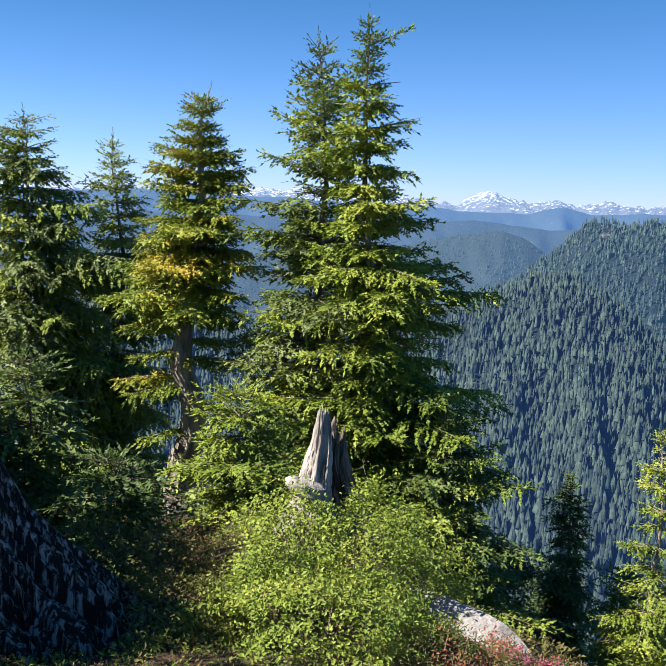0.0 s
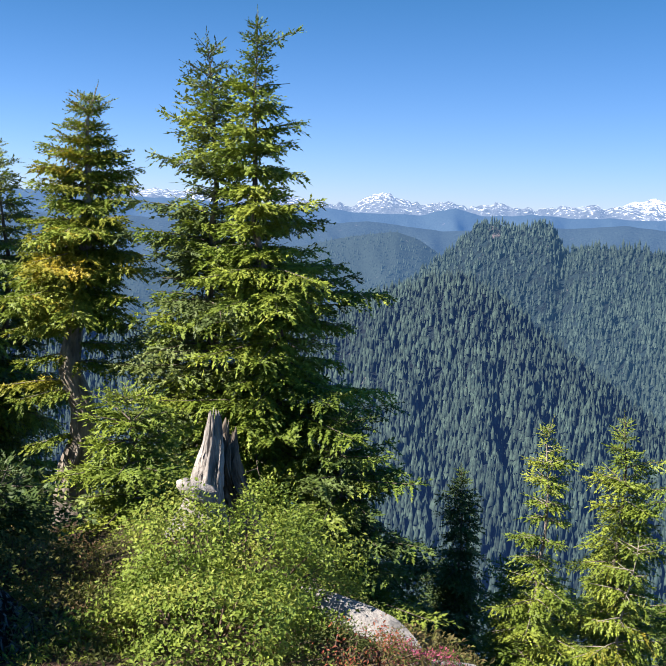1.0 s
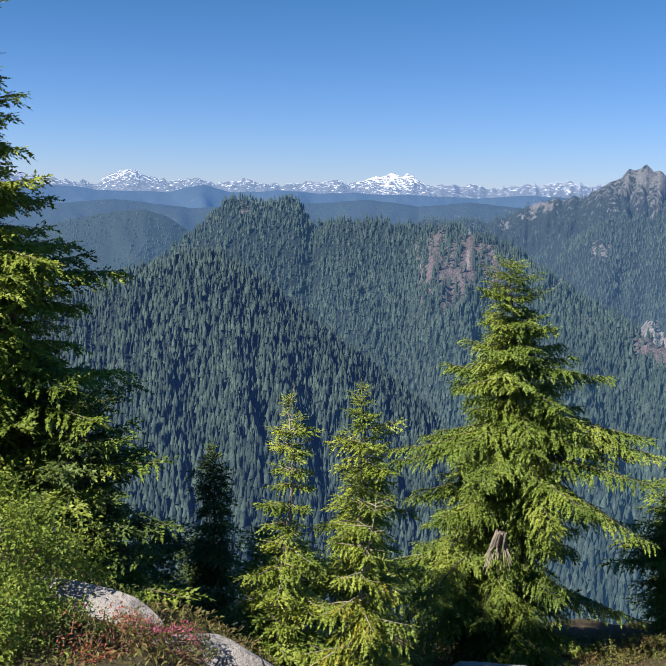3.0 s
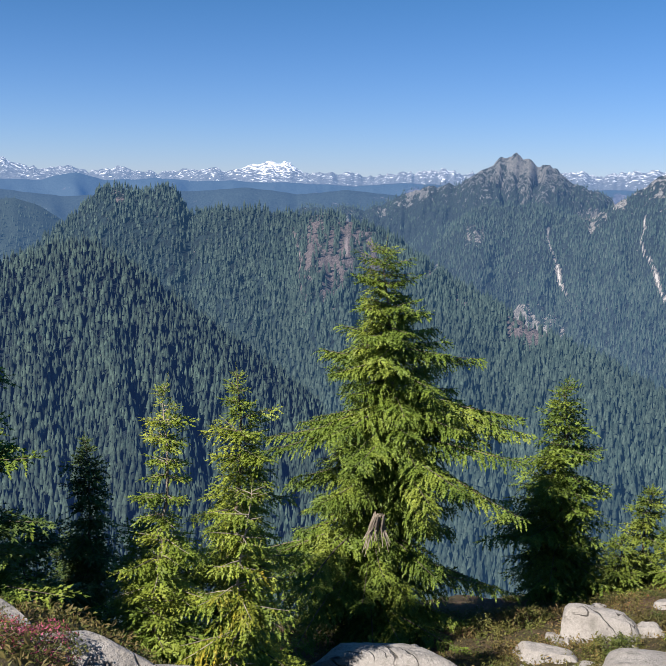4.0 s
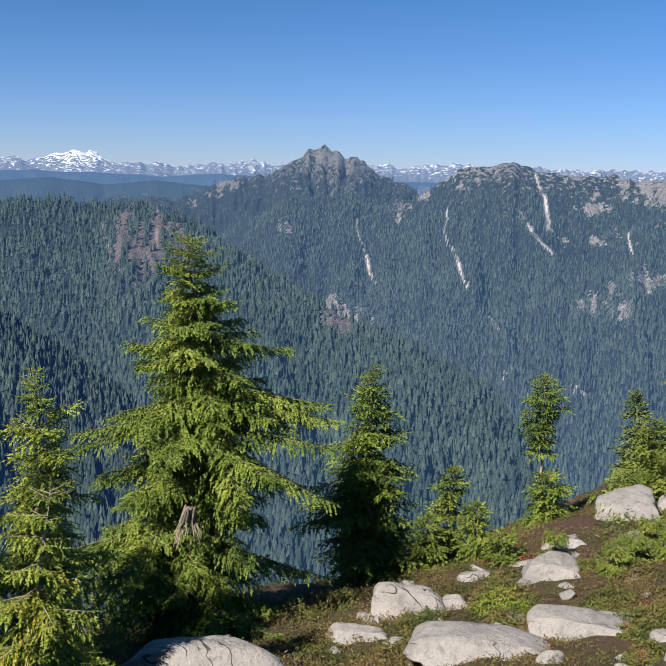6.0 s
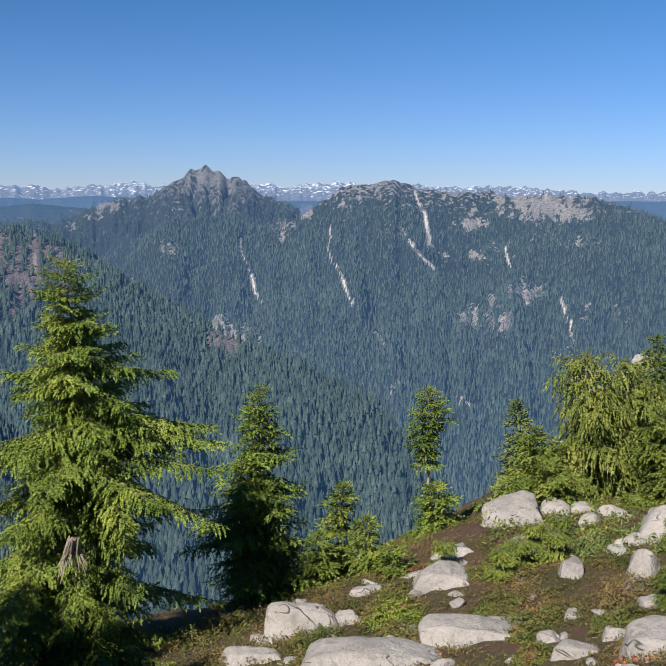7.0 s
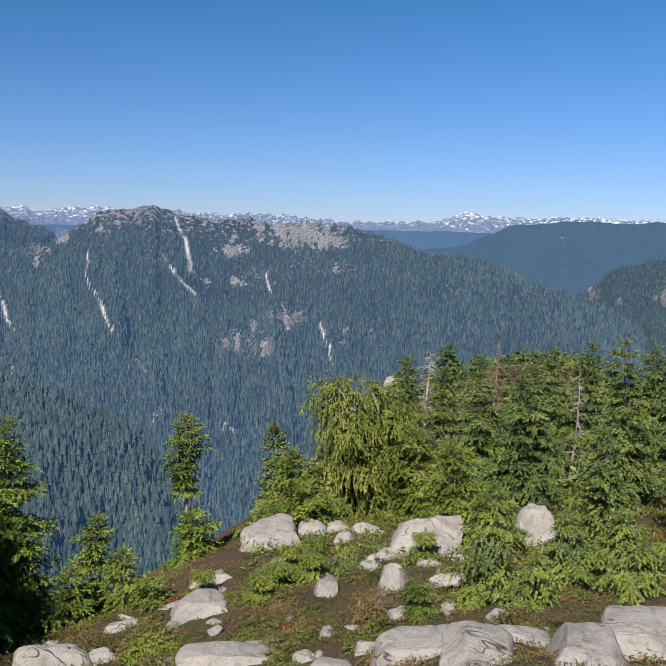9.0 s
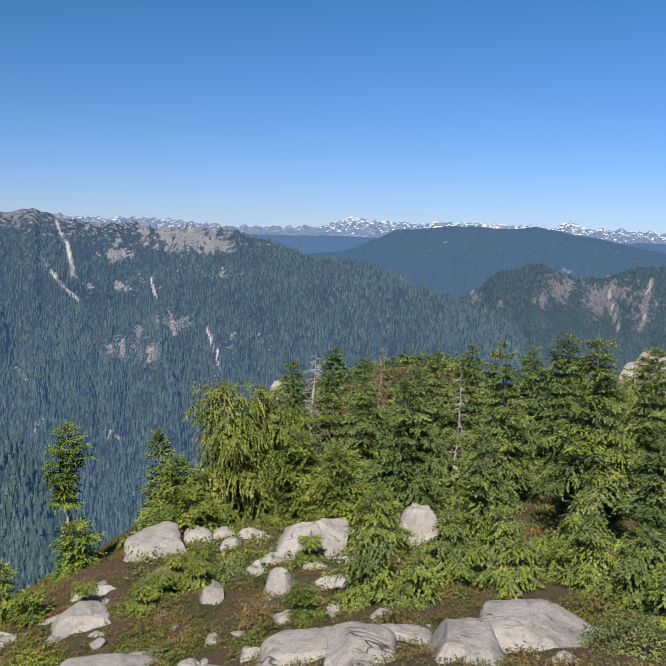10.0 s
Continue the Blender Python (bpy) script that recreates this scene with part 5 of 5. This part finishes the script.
# ---- rocks of the bench ----
ROCKS = (
    # x, y, top, half width, half depth, turn, lean to the side, squareness, taper, label
    (16.92, 10.31, -4.84, 0.61, 1.44, -57.0, -0.25, 3.2, 0.25, "big sloping granite slab with a flat top"),
    (18.12, 10.06, -5.0, 0.29, 0.62, -60.0, 0.0, 3.5, 0.15, "cracked granite block on the ledge"),
    (18.65, 9.7, -5.06, 0.35, 0.41, -61.0, 0.0, 3.5, 0.1, "cracked granite block on the ledge"),
    (17.6, 8.98, -4.85, 0.21, 0.36, -62.0, 0.1, 3.0, 0.3, "broken pale granite block on the ledge"),
    (18.52, 8.94, -4.88, 0.28, 0.29, -63.0, 0.0, 3.0, 0.2, "cracked granite block on the ledge"),
    (16.72, 6.72, -3.88, 0.61, 0.94, -67.0, 0.42, 2.8, 0.35, "tall leaning granite boulder"),
    (15.82, 7.22, -4.39, 0.29, 0.36, -64.0, 0.1, 3.0, 0.3, "grey fractured block beside the boulder"),
    (13.92, 6.08, -3.82, 0.27, 0.52, -65.0, 0.45, 3.0, 0.45, "leaning granite slab below the boulder"),
    (14.48, 5.42, -4.04, 0.3, 0.26, -68.0, 0.3, 2.8, 0.35, "low granite block in the scrub"),
    (18.66, 5.22, -3.91, 0.38, 0.7, -73.0, 0.0, 2.3, 0.3, "rounded pale boulder among the scrub"),
    (21.88, 7.57, -4.81, 0.2, 0.36, -70.0, 0.0, 2.3, 0.3, "small pale boulder among the scrub"),
    (14.14, 7.45, -4.45, 0.2, 0.52, -61.0, 0.1, 3.5, -0.1, "flat pale slab set in brown turf"),
    (12.23, 6.3, -4.38, 0.13, 0.39, -61.0, 0.1, 3.0, 0.1, "flat pale slab set in brown turf"),
    (12.98, 9.22, -4.83, 0.46, 0.81, -53.0, 0.1, 3.0, 0.3, "broad low granite ledge at the brink"),
    (14.48, 10.06, -4.99, 0.5, 0.49, -54.0, 0.4, 3.0, 0.4, "sloping granite ledge beside a thin tree"),
    (11.18, 6.98, -4.48, 0.91, 0.59, -56.0, -0.3, 2.6, 0.3, "long smooth pale granite slab"),
    (11.2, 5.09, -3.84, 0.21, 0.21, -63.0, 0.2, 3.0, 0.45, "small pale granite block"),
    (10.56, 4.06, -3.39, 0.56, 0.87, -67.0, 0.1, 3.2, 0.2, "cracked pale granite outcrop"),
    (10.22, 3.24, -3.02, 0.39, 0.87, -70.0, -0.1, 3.2, 0.2, "cracked pale granite outcrop"),
    (11.25, 3.12, -3.26, 0.36, 0.34, -72.0, 0.0, 3.2, 0.3, "cracked pale granite block of the outcrop"),
    (9.78, 1.93, -2.58, 0.41, 0.91, -76.0, 0.1, 2.6, 0.3, "smooth pale granite outcrop"),
    (11.39, 1.47, -2.9, 0.78, 1.09, -80.0, -0.45, 2.8, 0.4, "long grey fissured granite outcrop"),
    (10.37, 9.96, -4.82, 0.55, 0.57, -45.0, -0.2, 2.6, 0.3, "pale granite boulder half sunk in heath"),
    (10.84, 9.51, -4.95, 0.34, 0.24, -47.0, -0.2, 3.0, 0.3, "low cracked granite block in heath"),
    (9.45, 7.68, -4.44, 0.88, 0.71, -49.0, 0.0, 2.5, 0.3, "broad smooth granite slab"),
    (9.14, 9.84, -5.13, 0.46, 0.39, -41.0, 0.2, 2.8, 0.35, "low granite outcrop in heath"),
    (9.84, 10.36, -5.26, 0.16, 0.15, -42.0, 0.0, 3.0, 0.3, "small pale stone in heath"),
    (6.0, 9.04, -4.05, 0.97, 0.63, -32.0, -0.1, 2.4, 0.3, "smooth white granite boulder"),
    (4.15, 9.6, -4.05, 0.5, 0.6, -22.0, 0.0, 2.4, 0.3, "smooth pale granite boulder"),
    (40.3, 18.8, -5.4, 0.6, 0.5, -65, 0.0, 2.6, 0.3, "grey rock knob beyond the trees"), (58.0, 3.6, -5.1, 1.8, 1.0, -86, 0.2, 3.0, 0.3, "pale broken granite ledge beyond the grove"),
    (46.0, 2.2, -3.4, 1.4, 0.9, -87, -0.2, 3.0, 0.3, "pale broken granite ledge beyond the grove"), (37.0, 0.9, -3.4, 1.1, 0.8, -88, 0.1, 3.0, 0.3, "grey granite ledge beyond the grove"),
)
for q, (px, py, top, wide, deep, turn, skew, square, taper, label) in enumerate(ROCKS):
    outcrop("granite_boulder", px, py, top, wide * 1.15, deep, turn, skew, square, taper, 200 + q, label, "rocks of the bench")
chip = random.Random(17)
for q, (px, py, top, wide, deep, turn, *_) in enumerate(ROCKS[:-4]):
    for k in range(2 if wide > 0.42 else 1 if wide > 0.25 else 0):
        a, w = chip.uniform(-2.6, -0.4), chip.uniform(0.12, 0.26)
        ox, oy = wide * 1.25 * math.cos(a), deep * 1.15 * math.sin(a)
        bx, by = px + ox * math.cos(radians(turn)) - oy * math.sin(radians(turn)), py + ox * math.sin(radians(turn)) + oy * math.cos(radians(turn))
        outcrop("granite_block", bx, by, ground(bx, by) + w * chip.uniform(0.2, 0.55), w, w * chip.uniform(0.8, 1.5), turn + chip.uniform(-40, 40), chip.uniform(-0.2, 0.2), 3.0, 0.3, 260 + 3 * q + k, "split granite block beside a larger rock", "rocks of the bench", 4)
for q in range(18):
    bx, by = polar(chip.uniform(44, 74), chip.uniform(11.0, 17.5))
    w = chip.uniform(0.14, 0.38)
    outcrop("granite_slab", bx, by, ground(bx, by) + chip.uniform(0.03, 0.11), w, w * chip.uniform(0.7, 1.6), chip.uniform(-80, -40), 0.0, 3.4, 0.2, 460 + q, "low granite slab showing through the turf", "rocks of the bench", 4)

pick = random.Random(8)
for q in range(44):
    sa, sr = pick.uniform(43, 76), pick.uniform(11.2, 16.5)
    px, py = polar(sa, sr)
    wide = pick.choice((0.05, 0.06, 0.08, 0.1, 0.14, 0.2))
    rock("granite_stone", px, py, ground(px, py) + wide * 0.15, (wide, wide * pick.uniform(0.6, 1), wide * pick.uniform(0.4, 0.7)), 400 + q, "small pale granite stone lying in brown turf", None, pick.uniform(0, 180), facets=9, rough=0.05, fine=3, group="stones of the bench")

# ---- low growth ----
BUSHES = (
    (9.2, 11.3, 0.55, "moss"), (10.2, 11.4, 0.5, "moss"), (10.2, 9.4, 0.45, "moss"), (11.3, 8.8, 0.45, "leaf"), (11.3, 9.7, 0.4, "turf"), (15.0, 9.0, 0.45, "green"), (13.7, 8.9, 0.4, "moss"),
    (11.7, 8.8, 0.4, "moss"), (12.0, 6.7, 0.5, "moss"), (12.5, 7.6, 0.4, "moss"), (13.1, 5.8, 0.5, "turf"), (13.6, 5.4, 0.5, "turf"), (16.9, 8.4, 0.5, "moss"), (12.9, 1.7, 0.5, "moss"),
    (13.5, 1.1, 0.6, "moss"), (11.4, 0.5, 0.6, "green"), (12.6, 2.9, 0.4, "turf"), (12.2, 5.4, 0.4, "turf"), (15.6, 7.8, 0.4, "green"), (14.6, 6.9, 0.35, "turf"), (13.2, 7.2, 0.3, "turf"), (10.4, 5.8, 0.35, "moss"),
)
more = random.Random(21)
for q in range(26):
    BUSHES += ((*polar(more.uniform(46, 80), more.uniform(11.5, 16.0)), more.uniform(0.22, 0.42), more.choice(("moss", "turf", "turf", "moss", "turf"))),)
BUSH = {"moss": (M_HEATH, "low olive heath cushion on the bench"), "leaf": (M_SHRUB, "low bright blueberry bush between the rocks"), "turf": (M_TURF, "low brown heather cushion on the bench"), "green": (M_HEMLOCK_BLUE, "low dense green scrub between the rocks")}
for q, (px, py, wide, kind) in enumerate(BUSHES):
    shrub("heath_bush", px, py, (wide, wide * 0.85, wide * 0.55), 300 + q, BUSH[kind][1], BUSH[kind][0], 2200, 0.05, 24, group="heath bushes", lumps=0.35, wide=0.45)
first = conifer("hemlock_sapling", 15.4, 8.9, -4.4, 0.36, 90, "small bushy hemlock sapling between the rocks", M_SCRUB, per_m=110, power=0.6, twig=0.085, crown=0.0, hang=0.1, group="saplings on the bench")
for px, py, turn in ((14.45, 8.65, 40), (13.6, 8.45, 110), (13.8, 9.8, 200), (18.2, 7.3, 250), (12.7, 5.1, 300), (15.9, 8.7, 170), (14.9, 8.2, 75), (15.9, 6.4, 20)):
    copy_thing(first, pose(px, py, ground(px, py) - 0.1, 0, 0, turn))
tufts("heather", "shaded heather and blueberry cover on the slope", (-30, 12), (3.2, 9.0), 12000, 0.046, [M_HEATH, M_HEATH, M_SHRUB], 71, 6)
tufts("heather", "heather and dry turf on the rocky slope", (12, 48), (3.0, 17), 14000, 0.09, [M_HEATH, M_TURF, M_HEATH], 72, 6)
tufts("heather", "brown turf, heather and moss on the bench", (40, 92), (8.5, 24), 66000, 0.07, [M_TURF, M_HEATH, M_TURF, M_TURF, M_RED_LEAF], 73, 5)
tufts("scrub", "dark low scrub on the far knoll", (58, 90), (24, 62), 9000, 0.45, [M_DARK_SHADED, M_DARK_SHADED, M_HEMLOCK_BLUE], 74, 6)
tufts("scrub", "low green scrub under the trees of the grove", (57, 92), (16.5, 34), 7000, 0.16, [M_DARK_SHADED, M_SCRUB, M_HEMLOCK_BLUE], 75, 7, -0.9)
